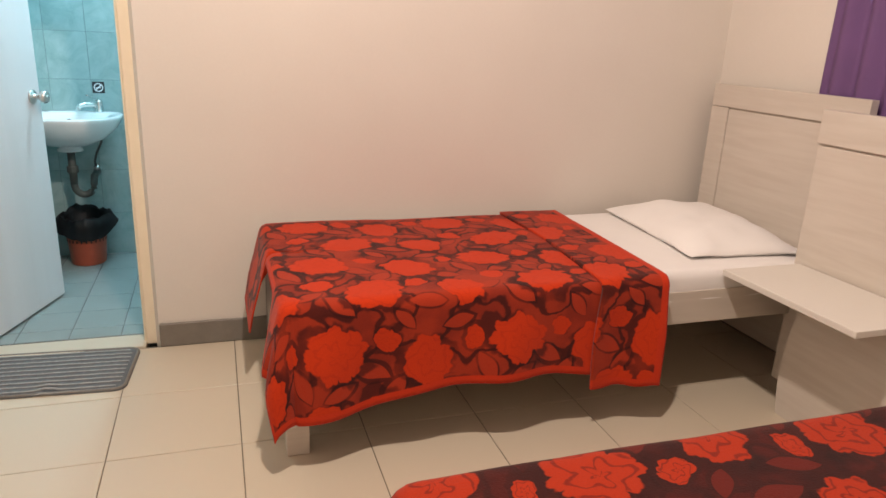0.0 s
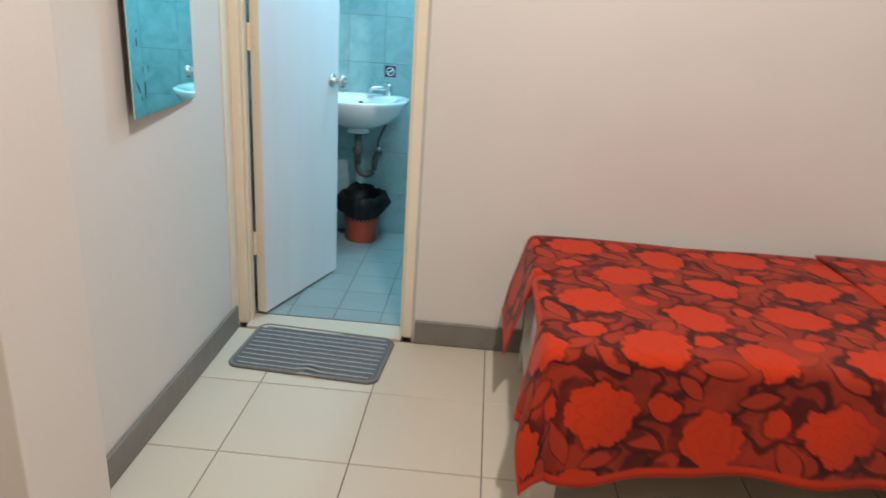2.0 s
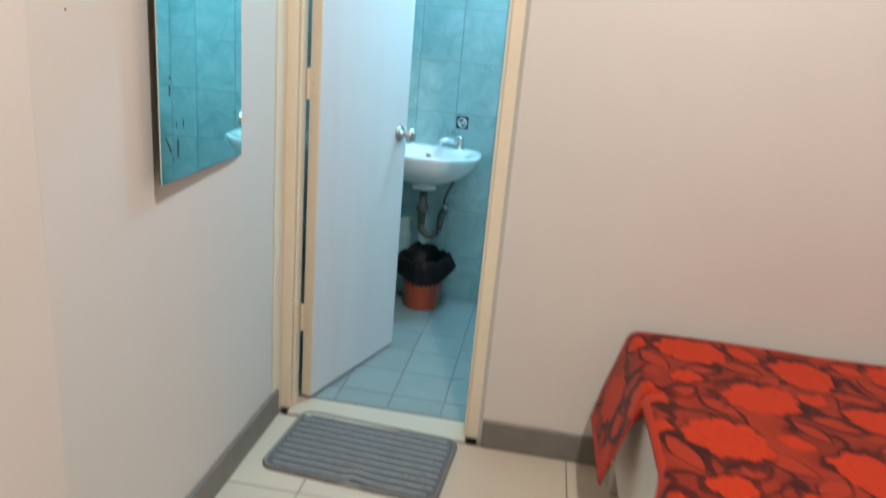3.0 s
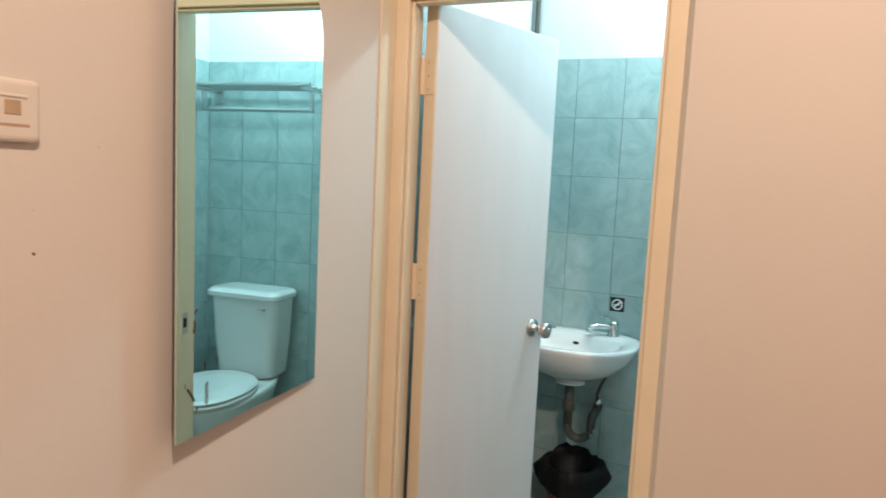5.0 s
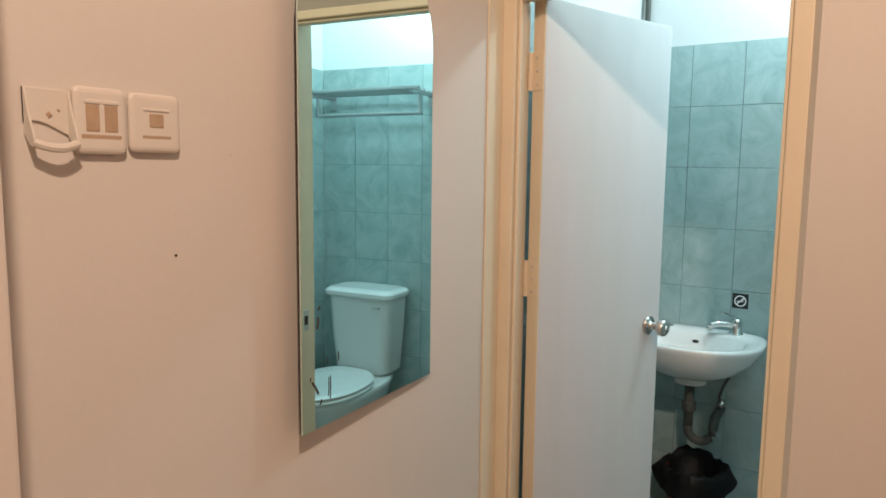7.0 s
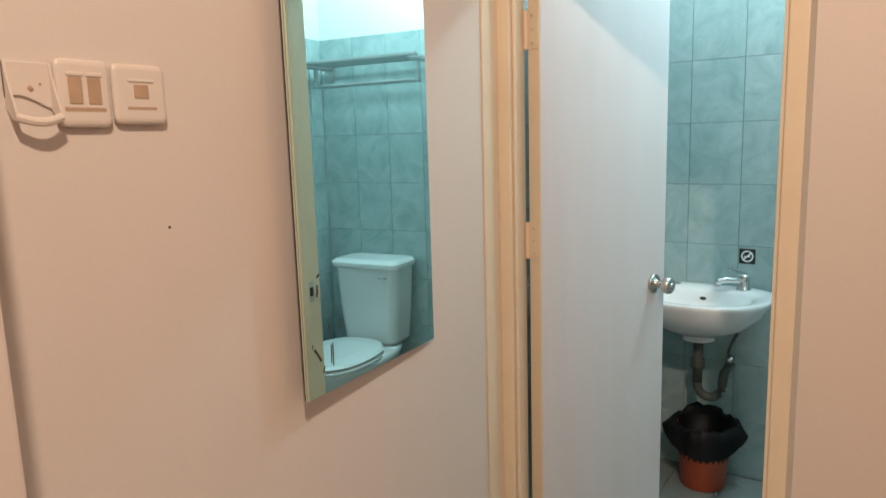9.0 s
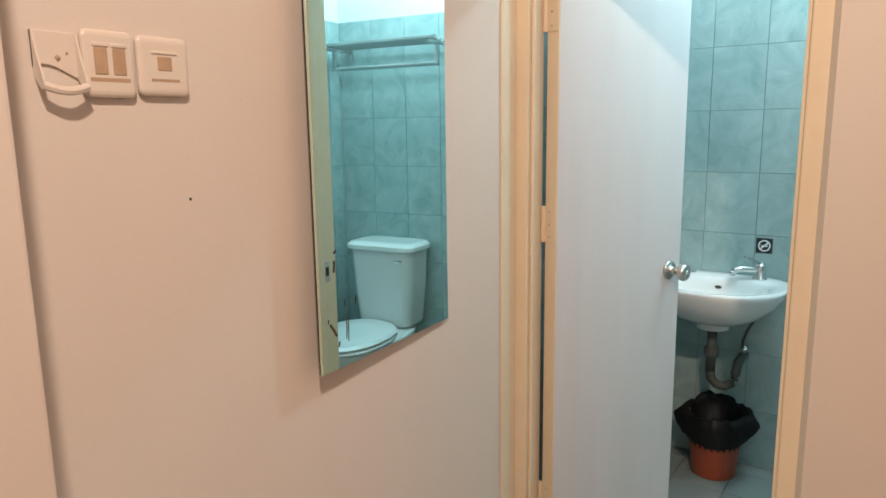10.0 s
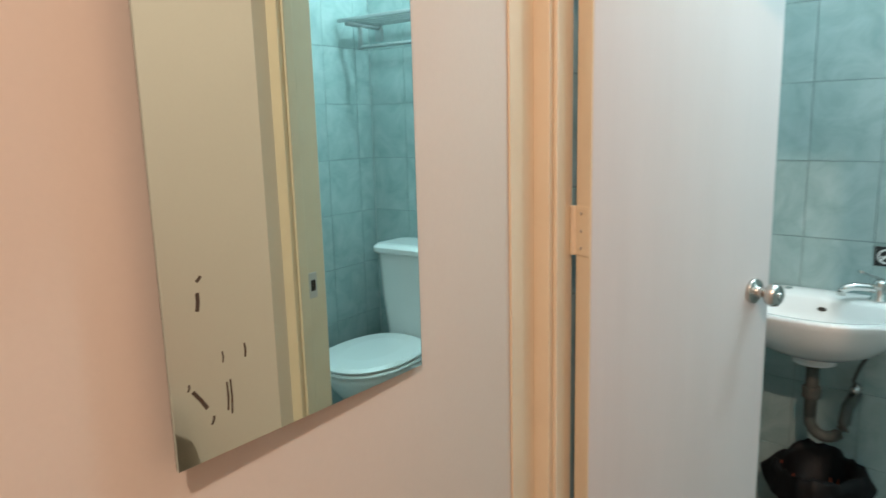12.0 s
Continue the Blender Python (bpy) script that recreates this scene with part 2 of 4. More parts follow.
    leaves = [(0.235, 0.165, 0.5, 0.062, 0.026), (0.300, 0.235, -0.9, 0.055, 0.024), (0.015, 0.185, 1.1, 0.060, 0.024), (0.135, 0.215, -0.4, 0.055, 0.022), (0.500, 0.255, 0.3, 0.064, 0.025),
              (0.405, 0.425, 0.15, 0.060, 0.024), (0.135, 0.420, 0.8, 0.058, 0.026), (0.050, 0.365, -0.6, 0.050, 0.022), (0.505, 0.030, -0.3, 0.052, 0.022), (0.330, 0.010, 0.9, 0.046, 0.020)]
    rose_d = [rose_field(edge, *m) for m in roses + buds]
    leaf_d = [leaf_field(calm, *m) for m in leaves]
    near = rose_d[0][0]
    for d, ring in rose_d[1:]:
        near = math_node("MINIMUM", near, d)
    near_leaf = leaf_d[0]
    for d in leaf_d[1:]:
        near_leaf = math_node("MINIMUM", near_leaf, d)
    # dark brown shading round the flowers and leaves, broken by the ground's own mottling
    stem = n.new("ShaderNodeTexNoise")
    stem.inputs["Scale"].default_value, stem.inputs["Detail"].default_value = 5.5, 1
    l.new(edge, stem.inputs["Vector"])
    vein = step(math_node("ABSOLUTE", math_node("SUBTRACT", stem.outputs["Fac"], 0.5)), 0.030, 0.012)
    c = mixc(math_node("MULTIPLY", vein, 0.85), c, dark)
    broken = step(patch.outputs["Fac"], 0.66, 0.46)
    swell = math_node("MULTIPLY_ADD", stem.outputs["Fac"], 1.7, -0.85)
    c = mixc(math_node("MULTIPLY", step(math_node("ADD", near_leaf, swell), 1.48, 1.30), math_node("MULTIPLY_ADD", broken, 0.40, halo)), c, dark)
    c = mixc(step(near_leaf, 1.04, 0.94), c, leaf_red)
    midrib = step(near_leaf, 0.16, 0.04)
    c = mixc(math_node("MULTIPLY", midrib, 0.35), c, deep)
    c = mixc(math_node("MULTIPLY", step(math_node("ADD", near, swell), 1.32, 1.16), math_node("MULTIPLY_ADD", broken, 0.40, halo)), c, dark)
    c = mixc(step(near, 1.05, 0.97), c, red)
    for d, ring in rose_d:
        c = mixc(math_node("MULTIPLY", step(d, 1.0, 0.9), math_node("MULTIPLY", step(ring, 0.66, 0.98), petal)), c, deep)
    # plain red binding round the edge, by the second UV map
    uv2 = n.new("ShaderNodeUVMap")
    uv2.uv_map = "edge"
    sep = n.new("ShaderNodeSeparateXYZ")
    l.new(uv2.outputs[0], sep.inputs[0])
    c = mixc(step(sep.outputs[0], 0.030, 0.026), c, (0.52, 0.036, 0.009))
    pile = n.new("ShaderNodeTexNoise")
    pile.inputs["Scale"].default_value, pile.inputs["Detail"].default_value = 260, 2
    l.new(tc.outputs["UV"], pile.inputs["Vector"])
    wear = n.new("ShaderNodeMapRange")
    l.new(pile.outputs["Fac"], wear.inputs["Value"])
    wear.inputs["To Min"].default_value, wear.inputs["To Max"].default_value = 0.78, 1.22
    sc = n.new("ShaderNodeVectorMath")
    sc.operation = "SCALE"
    l.new(c, sc.inputs[0])
    l.new(wear.outputs[0], sc.inputs["Scale"])
    l.new(sc.outputs[0], b.inputs["Base Color"])
    bp = n.new("ShaderNodeBump")
    bp.inputs["Strength"].default_value, bp.inputs["Distance"].default_value = 0.35, 0.003
    l.new(pile.outputs["Fac"], bp.inputs["Height"])
    l.new(bp.outputs[0], b.inputs["Normal"])
    return m


M_BLANKET = blanket_material("rose_printed_fleece", (0.23, 0.023, 0.010), (0.33, 0.032, 0.011), (0.37, 0.035, 0.012), (0.52, 0.037, 0.006), (0.36, 0.023, 0.007), 0.36, 0.34)
M_BLANKET2 = blanket_material("dark_rose_printed_fleece", (0.018, 0.005, 0.005), (0.065, 0.009, 0.007), (0.11, 0.012, 0.008), (0.36, 0.027, 0.006), (0.13, 0.010, 0.006), 0.50, 0.75)


def mat_material():
    """Grey ribbed bath mat, pale and dark stripes along its length."""
    m = material("grey_striped_cotton", (0.3, 0.31, 0.32), 0.95, vary=0.12, scale=20, fine=300, bump=0.5)
    nt = m.node_tree
    n, l = nt.nodes, nt.links
    tc = n.new("ShaderNodeTexCoord")
    sep = n.new("ShaderNodeSeparateXYZ")
    l.new(tc.outputs["Object"], sep.inputs[0])
    ns = n.new("ShaderNodeTexNoise")
    ns.inputs["Scale"].default_value = 60
    l.new(tc.outputs["Object"], ns.inputs["Vector"])
    rp = n.new("ShaderNodeMapRange")
    l.new(ns.outputs["Fac"], rp.inputs["Value"])
    rp.inputs["To Min"].default_value, rp.inputs["To Max"].default_value = 0.75, 1.25
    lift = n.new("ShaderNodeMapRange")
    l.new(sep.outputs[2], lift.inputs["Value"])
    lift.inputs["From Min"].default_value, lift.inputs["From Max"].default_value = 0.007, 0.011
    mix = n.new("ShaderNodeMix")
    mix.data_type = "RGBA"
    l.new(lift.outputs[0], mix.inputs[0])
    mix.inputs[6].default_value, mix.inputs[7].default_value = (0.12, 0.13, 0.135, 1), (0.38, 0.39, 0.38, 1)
    sc = n.new("ShaderNodeVectorMath")
    sc.operation = "SCALE"
    l.new(mix.outputs[2], sc.inputs[0])
    l.new(rp.outputs[0], sc.inputs["Scale"])
    l.new(sc.outputs[0], n["Principled BSDF"].inputs["Base Color"])
    return m


M_MAT = mat_material()


# ---------------------------------------------------------------- mesh helpers
def mesh_of(name, bm, mat, smooth=False):
    me = bpy.data.meshes.new(name)
    bm.to_mesh(me)
    bm.free()
    me.materials.append(mat)
    if smooth:
        me.shade_smooth()
    return me


def part(name, bm, mat, parent=None, label="", smooth=False):
    ob = new(name, mesh_of(name, bm, mat, smooth))
    if parent:
        ob.parent = parent
    if label:
        ob["label"] = label
    return ob


def thing(name, label, category, group="", kind="", at=(0, 0, 0), turn=0):
    ob = new(name)
    ob.empty_display_size = 0.1
    ob.matrix_world = pose(*at, 0, 0, turn)
    return tagged(ob, label, category, group, kind)


def box(bm, lo, hi, bevel=0.0, segments=2, m=None):
    lo, hi = Vector(lo), Vector(hi)
    made = bmesh.ops.create_cube(bm, size=1.0)["verts"]
    size = hi - lo
    for v in made:
        v.co = Vector((v.co.x * size.x, v.co.y * size.y, v.co.z * size.z)) + (lo + hi) / 2
    if bevel:
        edges = list({e for v in made for e in v.link_edges})
        made = bmesh.ops.bevel(bm, geom=edges, offset=bevel, segments=segments, profile=0.6, affect="EDGES")["verts"]
    if m is not None:
        bmesh.ops.transform(bm, matrix=m, verts=list(made))
    return made


def boxed(lo, hi, bevel=0.0, segments=2, m=None):
    bm = bmesh.new()
    box(bm, lo, hi, bevel, segments, m)
    return bm


def lathe(rings, steps=32, close=True, centre=(0, 0), ex=1.0, ey=1.0, bm=None):
    """Rings of (radius, z) turned about the z axis, closed at both ends."""
    bm = bm or bmesh.new()
    loops = []
    for r, z in rings:
        loops.append([bm.verts.new((centre[0] + ex * r * math.cos(2 * math.pi * k / steps), centre[1] + ey * r * math.sin(2 * math.pi * k / steps), z)) for k in range(steps)])
    for a, c in zip(loops, loops[1:]):
        for k in range(steps):
            bm.faces.new((a[k], a[(k + 1) % steps], c[(k + 1) % steps], c[k]))
    if close:
        bm.faces.new(list(reversed(loops[0])))
        bm.faces.new(loops[-1])
    bmesh.ops.recalc_face_normals(bm, faces=bm.faces)
    return bm


def tube(points, radius, steps=10, bm=None):
    """A round bar along the points."""
    bm = bm or bmesh.new()
    points = [Vector(p) for p in points]
    loops = []
    for i, p in enumerate(points):
        d = (points[min(i + 1, len(points) - 1)] - points[max(i - 1, 0)]).normalized()
        u = d.cross(Vector((0, 0, 1)) if abs(d.z) < 0.9 else Vector((1, 0, 0))).normalized()
        w = d.cross(u)
        loops.append([bm.verts.new(p + radius * (math.cos(2 * math.pi * k / steps) * u + math.sin(2 * math.pi * k / steps) * w)) for k in range(steps)])
    for a, c in zip(loops, loops[1:]):
        for k in range(steps):
            bm.faces.new((a[k], a[(k + 1) % steps], c[(k + 1) % steps], c[k]))
    bm.faces.new(list(reversed(loops[0])))
    bm.faces.new(loops[-1])
    bmesh.ops.recalc_face_normals(bm, faces=bm.faces)
    return bm


def slab(outline, z0, z1, bevel=0.0, bm=None):
    """A flat plate with that outline in x, y."""
    bm = bm or bmesh.new()
    low = [bm.verts.new((x, y, z0)) for x, y in outline]
    f = bm.faces.new(low)
    up = bmesh.ops.extrude_face_region(bm, geom=[f])["geom"]
    for v in up:
        if isinstance(v, bmesh.types.BMVert):
            v.co.z = z1
    bmesh.ops.recalc_face_normals(bm, faces=bm.faces)
    if bevel:
        rim = [e for e in bm.edges if abs(e.verts[0].co.z - z1) < 1e-6 and abs(e.verts[1].co.z - z1) < 1e-6]
        bmesh.ops.bevel(bm, geom=rim, offset=bevel, segments=2, profile=0.6, affect="EDGES")
    return bm


def rounded(x0, y0, x1, y1, r, steps=6):
    out = []
    for cx, cy, a in ((x1 - r, y1 - r, 0), (x0 + r, y1 - r, 90), (x0 + r, y0 + r, 180), (x1 - r, y0 + r, 270)):
        out += [(cx + r * math.cos(radians(a + 90 * k / steps)), cy + r * math.sin(radians(a + 90 * k / steps))) for k in range(steps + 1)]
    return out


# ---------------------------------------------------------------- plan (metres)
ROOM_X, ROOM_Y, ROOM_Z = 3.33, -4.20, 2.90      # room: x 0..ROOM_X, y ROOM_Y..0
BX0, BX1, BY1, BATH_FLOOR, BATH_Z = -0.02, 1.495, 1.306, 0.012, 2.60


def structure(name, bm, mat, label, category):
    return tagged(part(name, bm, mat), label, category, kind="structure")


# walls
bm = bmesh.new()
box(bm, (-0.12, ROOM_Y - 0.12, -0.05), (0.0, 0.0, ROOM_Z))
structure("wall_west", bm, M_WALL, "cream painted plaster wall with a mirror and switches", "wall")
bm = bmesh.new()
box(bm, (-0.20, 0.0, -0.05), (0.0, 0.095, ROOM_Z))
box(bm, (0.738, 0.0, -0.05), (ROOM_X + 0.12, 0.095, ROOM_Z))
box(bm, (0.0, 0.0, 1.952), (0.738, 0.095, ROOM_Z))
# splayed plaster reveal beside and above the frame
for quad, far in ((((0.738, 0.0), (0.738, 0.095), (0.722, 0.095), (0.722, 0.032)), 0),):
    low = [bm.verts.new((x, y, -0.05)) for x, y in quad]
    high = [bm.verts.new((x, y, 1.952)) for x, y in quad]
    for k in range(4):
        bm.faces.new((low[k], low[(k + 1) % 4], high[(k + 1) % 4], high[k]))
    bm.faces.new(low)
    bm.faces.new(high)
quad = ((0.0, 1.952), (0.095, 1.952), (0.095, 1.916), (0.032, 1.916))
a0 = [bm.verts.new((0.0, y, z)) for y, z in quad]
a1 = [bm.verts.new((0.738, y, z)) for y, z in quad]
for k in range(4):
    bm.faces.new((a0[k], a0[(k + 1) % 4], a1[(k + 1) % 4], a1[k]))
bm.faces.new(a0)
bm.faces.new(a1)
bmesh.ops.recalc_face_normals(bm, faces=bm.faces)
structure("wall_north", bm, M_WALL, "cream painted plaster wall with the bathroom doorway", "wall")
structure("wall_east", boxed((ROOM_X, ROOM_Y - 0.12, -0.05), (ROOM_X + 0.12, 0.0, ROOM_Z)), M_WALL, "cream painted plaster wall behind the headboards", "wall")
structure("wall_south", boxed((0, ROOM_Y - 0.12, -0.05), (ROOM_X, ROOM_Y, ROOM_Z)), M_WALL, "cream painted plaster wall", "wall")
structure("ceiling", boxed((-0.12, ROOM_Y - 0.12, ROOM_Z), (ROOM_X + 0.12, 0.10, ROOM_Z + 0.08)), M_CEIL, "white painted ceiling", "ceiling")
structure("wall_pillar", boxed((0.0, -1.53, 0.0), (0.178, -1.281, ROOM_Z), 0.004), M_WALL, "cream painted square pillar against the wall", "pillar")
# skirting
SK = 0.10


def skirting(name, lo, hi):
    bm = boxed(lo, hi, 0.003, 1)
    long = [e for e in bm.edges if e.calc_length() > 0.3]
    if long:
        bmesh.ops.subdivide_edges(bm, edges=long, cuts=60, use_grid_fill=True)
    for v in bm.verts:
        if v.co.z > 0.09:
            along = v.co.x + v.co.y
            v.co.z += 0.0022 * noise.noise(Vector((along * 9, 3.0, 1.0))) + 0.0016 * noise.noise(Vector((along * 37, 8.0, 1.0)))
    return structure(name, bm, M_SKIRT, "grey-brown painted skirting board", "skirting board")


skirting("baseboard", (0.0, -1.281, 0.0), (0.014, -0.012, SK))
skirting("baseboard", (0.740, -0.014, 0.0), (ROOM_X, 0.0, SK))
skirting("baseboard", (0.178, -1.53, 0.0), (0.192, -1.281, SK))
skirting("baseboard", (0.0, -1.544, 0.0), (0.192, -1.53, SK))
skirting("baseboard", (0.014, -1.281, 0.0), (0.192, -1.267, SK))
skirting("baseboard", (0.0, ROOM_Y, 0.0), (0.014, -1.544, SK))
skirting("baseboard", (ROOM_X - 0.014, ROOM_Y, 0.0), (ROOM_X, -0.014, SK))

# bathroom shell
structure("bathroom_wall_west", boxed((BX0 - 0.12, 0.10, -0.1), (BX0 - 0.008, BY1 + 0.12, BATH_Z)), M_BWALL, "white painted bathroom wall above tiles", "wall")
structure("bathroom_wall_north", boxed((BX0 - 0.008, BY1 + 0.008, -0.1), (BX1 + 0.12, BY1 + 0.12, BATH_Z)), M_BWALL, "white painted bathroom wall above tiles", "wall")
structure("bathroom_wall_east", boxed((BX1 + 0.008, 0.10, -0.1), (BX1 + 0.12, BY1 + 0.008, BATH_Z)), M_BWALL, "white painted bathroom wall above tiles", "wall")
structure("bathroom_ceiling", boxed((BX0 - 0.12, 0.10, BATH_Z), (BX1 + 0.12, BY1 + 0.12, 2.78)), M_BWALL, "white painted bathroom ceiling", "ceiling")
bm = bmesh.new()
box(bm, (0.78, 0.10, -0.1), (BX1 + 0.008, 0.112, BATH_Z))
structure("bathroom_wall_south", bm, M_BWALL, "white painted bathroom wall beside the doorway", "wall")

# door frame
door_frame = tagged(thing("door_frame", "cream gloss-painted timber frame of the bathroom door", "door frame", kind="structure"), kind="structure")


def profile_post(x0, x1, y0, y1, z0, z1):
    return boxed((x0, y0, z0), (x1, y1, z1), 0.004, 2)


FY0, FY1 = 0.03, 0.118
part("jamb", profile_post(0.0, 0.040, FY0, FY1, 0.0, 1.918), M_TRIM, door_frame)
part("jamb", profile_post(0.684, 0.724, FY0, 0.145, 0.0, 1.918), M_TRIM, door_frame)
part("head", profile_post(0.040, 0.684, FY0, FY1, 1.892, 1.918), M_TRIM, door_frame)
part("stop", profile_post(0.040, 0.050, FY0 + 0.012, 0.075, 0.0, 1.892), M_TRIM, door_frame)
part("stop", profile_post(0.674, 0.684, FY0 + 0.012, 0.075, 0.0, 1.892), M_TRIM, door_frame)
part("stop", profile_post(0.050, 0.674, FY0 + 0.012, 0.075, 1.883, 1.892), M_TRIM, door_frame)
part("cover_strip", boxed((0.0, -0.048, 0.0), (0.005, FY0, 1.951), 0.001, 1), M_TRIM, door_frame)
strike = part("strike_plate", boxed((0.681, 0.080, 0.915), (0.685, 0.110, 0.985), 0.001, 1), M_STEEL, door_frame, "brushed steel strike plate")
part("bolt_hole", boxed((0.680, 0.087, 0.935), (0.6812, 0.103, 0.965)), M_DARK, strike)
structure("door_threshold", boxed((0.040, -0.005, -0.05), (0.684, 0.118, 0.008), 0.002, 1), M_FLOOR, "pale tiled threshold under the bathroom door", "threshold")

# door leaf, open into the bathroom
LEAF_W, LEAF_T, LEAF_A = 0.585, 0.042, 72.0
door = thing("door_1", "white painted flush door standing open into the bathroom", "door", kind="structure", at=(0.052, 0.110, 0.0), turn=LEAF_A)
part("door_leaf", boxed((0.004, -LEAF_T, 0.024), (LEAF_W, 0.0, 1.900), 0.003, 2), M_DOOR, door)
part("hinge_edge", boxed((0.001, -LEAF_T + 0.001, 0.024), (0.0042, -0.001, 1.900)), M_TRIM, door, "cream painted hinge edge")
for z in (0.28, 1.10, 1.66):
    hinge = part("hinge", boxed((-0.0012, -0.040, z), (0.001, 0.0, z + 0.10), 0.0006, 1), M_TRIM, door, "butt hinge painted over in cream")
    part("knuckle", lathe([(0.006, z), (0.0065, z + 0.002), (0.0065, z + 0.098), (0.006, z + 0.10)], 12, centre=(-0.003, 0.004)), M_TRIM, hinge, smooth=False)
    for dz in (0.015, 0.05, 0.085):
        part("screw", lathe([(0.0035, 0.0), (0.0035, 0.0006), (0.002, 0.0012)], 10), M_STEEL, hinge).matrix_basis = pose(-0.0012, -0.017, z + dz, 0, -90, 0)
KZ = 0.955
for side in (-1, 1):
    knob = part("door_knob", lathe([(0.030, 0), (0.030, 0.006), (0.026, 0.009), (0.013, 0.011), (0.011, 0.030), (0.016, 0.036), (0.0255, 0.044), (0.0275, 0.054), (0.025, 0.064), (0.019, 0.068)], 32), M_STEEL, door, "brushed steel round knob", True)
    knob.matrix_basis = pose(LEAF_W - 0.06, -LEAF_T if side < 0 else 0.0, KZ, 90 if side < 0 else -90, 0, 0)
    part("knob_button", lathe([(0.009, 0.067), (0.009, 0.0705), (0.007, 0.072)], 20), M_CHROME, knob)

# ---------------------------------------------------------------- mirror
MY, MX, MTURN, MW, MZ0, MZ1 = -0.530, 0.0190, 3.1, 0.440, 0.976, 1.916


def arch_outline(w, z0, z1, inset=0.0):
    h = w / 2 - inset
    rise = 0.21
    out = [(-h, z0 + inset), (h, z0 + inset)]
    out += [(h * math.cos(math.pi * k / 28), z1 - rise + (rise - inset) * math.sin(math.pi * k / 28)) for k in range(29)]
    return out


mirror = thing("wall_mirror", "tall arched frameless mirror with worn silvering hung on the wall", "mirror", at=(MX, MY, 0), turn=MTURN)
# local frame: u runs along y, the glass faces +x
glass = slab([(u, z) for u, z in arch_outline(MW, MZ0, MZ1)], 0.0, 0.0035)
stand = Matrix(((0, 0, 1, 0), (1, 0, 0, 0), (0, 1, 0, 0), (0, 0, 0, 1)))
bmesh.ops.transform(glass, matrix=stand, verts=glass.verts)
part("glass", glass, M_MIRROR, mirror)
back = slab(arch_outline(MW, MZ0, MZ1, 0.001), -0.003, -0.0002)
bmesh.ops.transform(back, matrix=stand, verts=back.verts)
part("backing", back, M_DARK, mirror, "dark backing board edge")
wedge = boxed((-0.0275, -0.16, 1.30), (-0.003, -0.13, 1.34))
part("hanger", wedge, M_DARK, mirror)

for u0, z0, u1, z1, w in ((-0.176, 1.195, -0.170, 1.201, 0.0022), (-0.178, 1.160, -0.176, 1.182, 0.0026), (-0.150, 1.090, -0.150, 1.104, 0.0010), (-0.118, 1.088, -0.118, 1.106, 0.0014),
                          (-0.148, 1.028, -0.147, 1.064, 0.0013), (-0.143, 1.022, -0.142, 1.066, 0.0013), (-0.193, 1.066, -0.176, 1.040, 0.0028), (-0.172, 1.018, -0.168, 1.028, 0.0016), (-0.199, 1.068, -0.197, 1.076, 0.0012)):
    mark = tube([(0.0042, u0, z0), (0.0044, (u0 + u1) / 2 + 0.001, (z0 + z1) / 2), (0.0042, u1, z1)], w, 6)
    for v in mark.verts:
        v.co.x = 0.0036 + max(0.0, min(0.0003, v.co.x - 0.0042))
    part("silvering_mark", mark, M_SPOT, mirror, "dark flaked spot in the silvering")


# ---------------------------------------------------------------- cloth
def smooth01(x):
    x = max(0.0, min(1.0, x))
    return x * x * (3 - 2 * x)


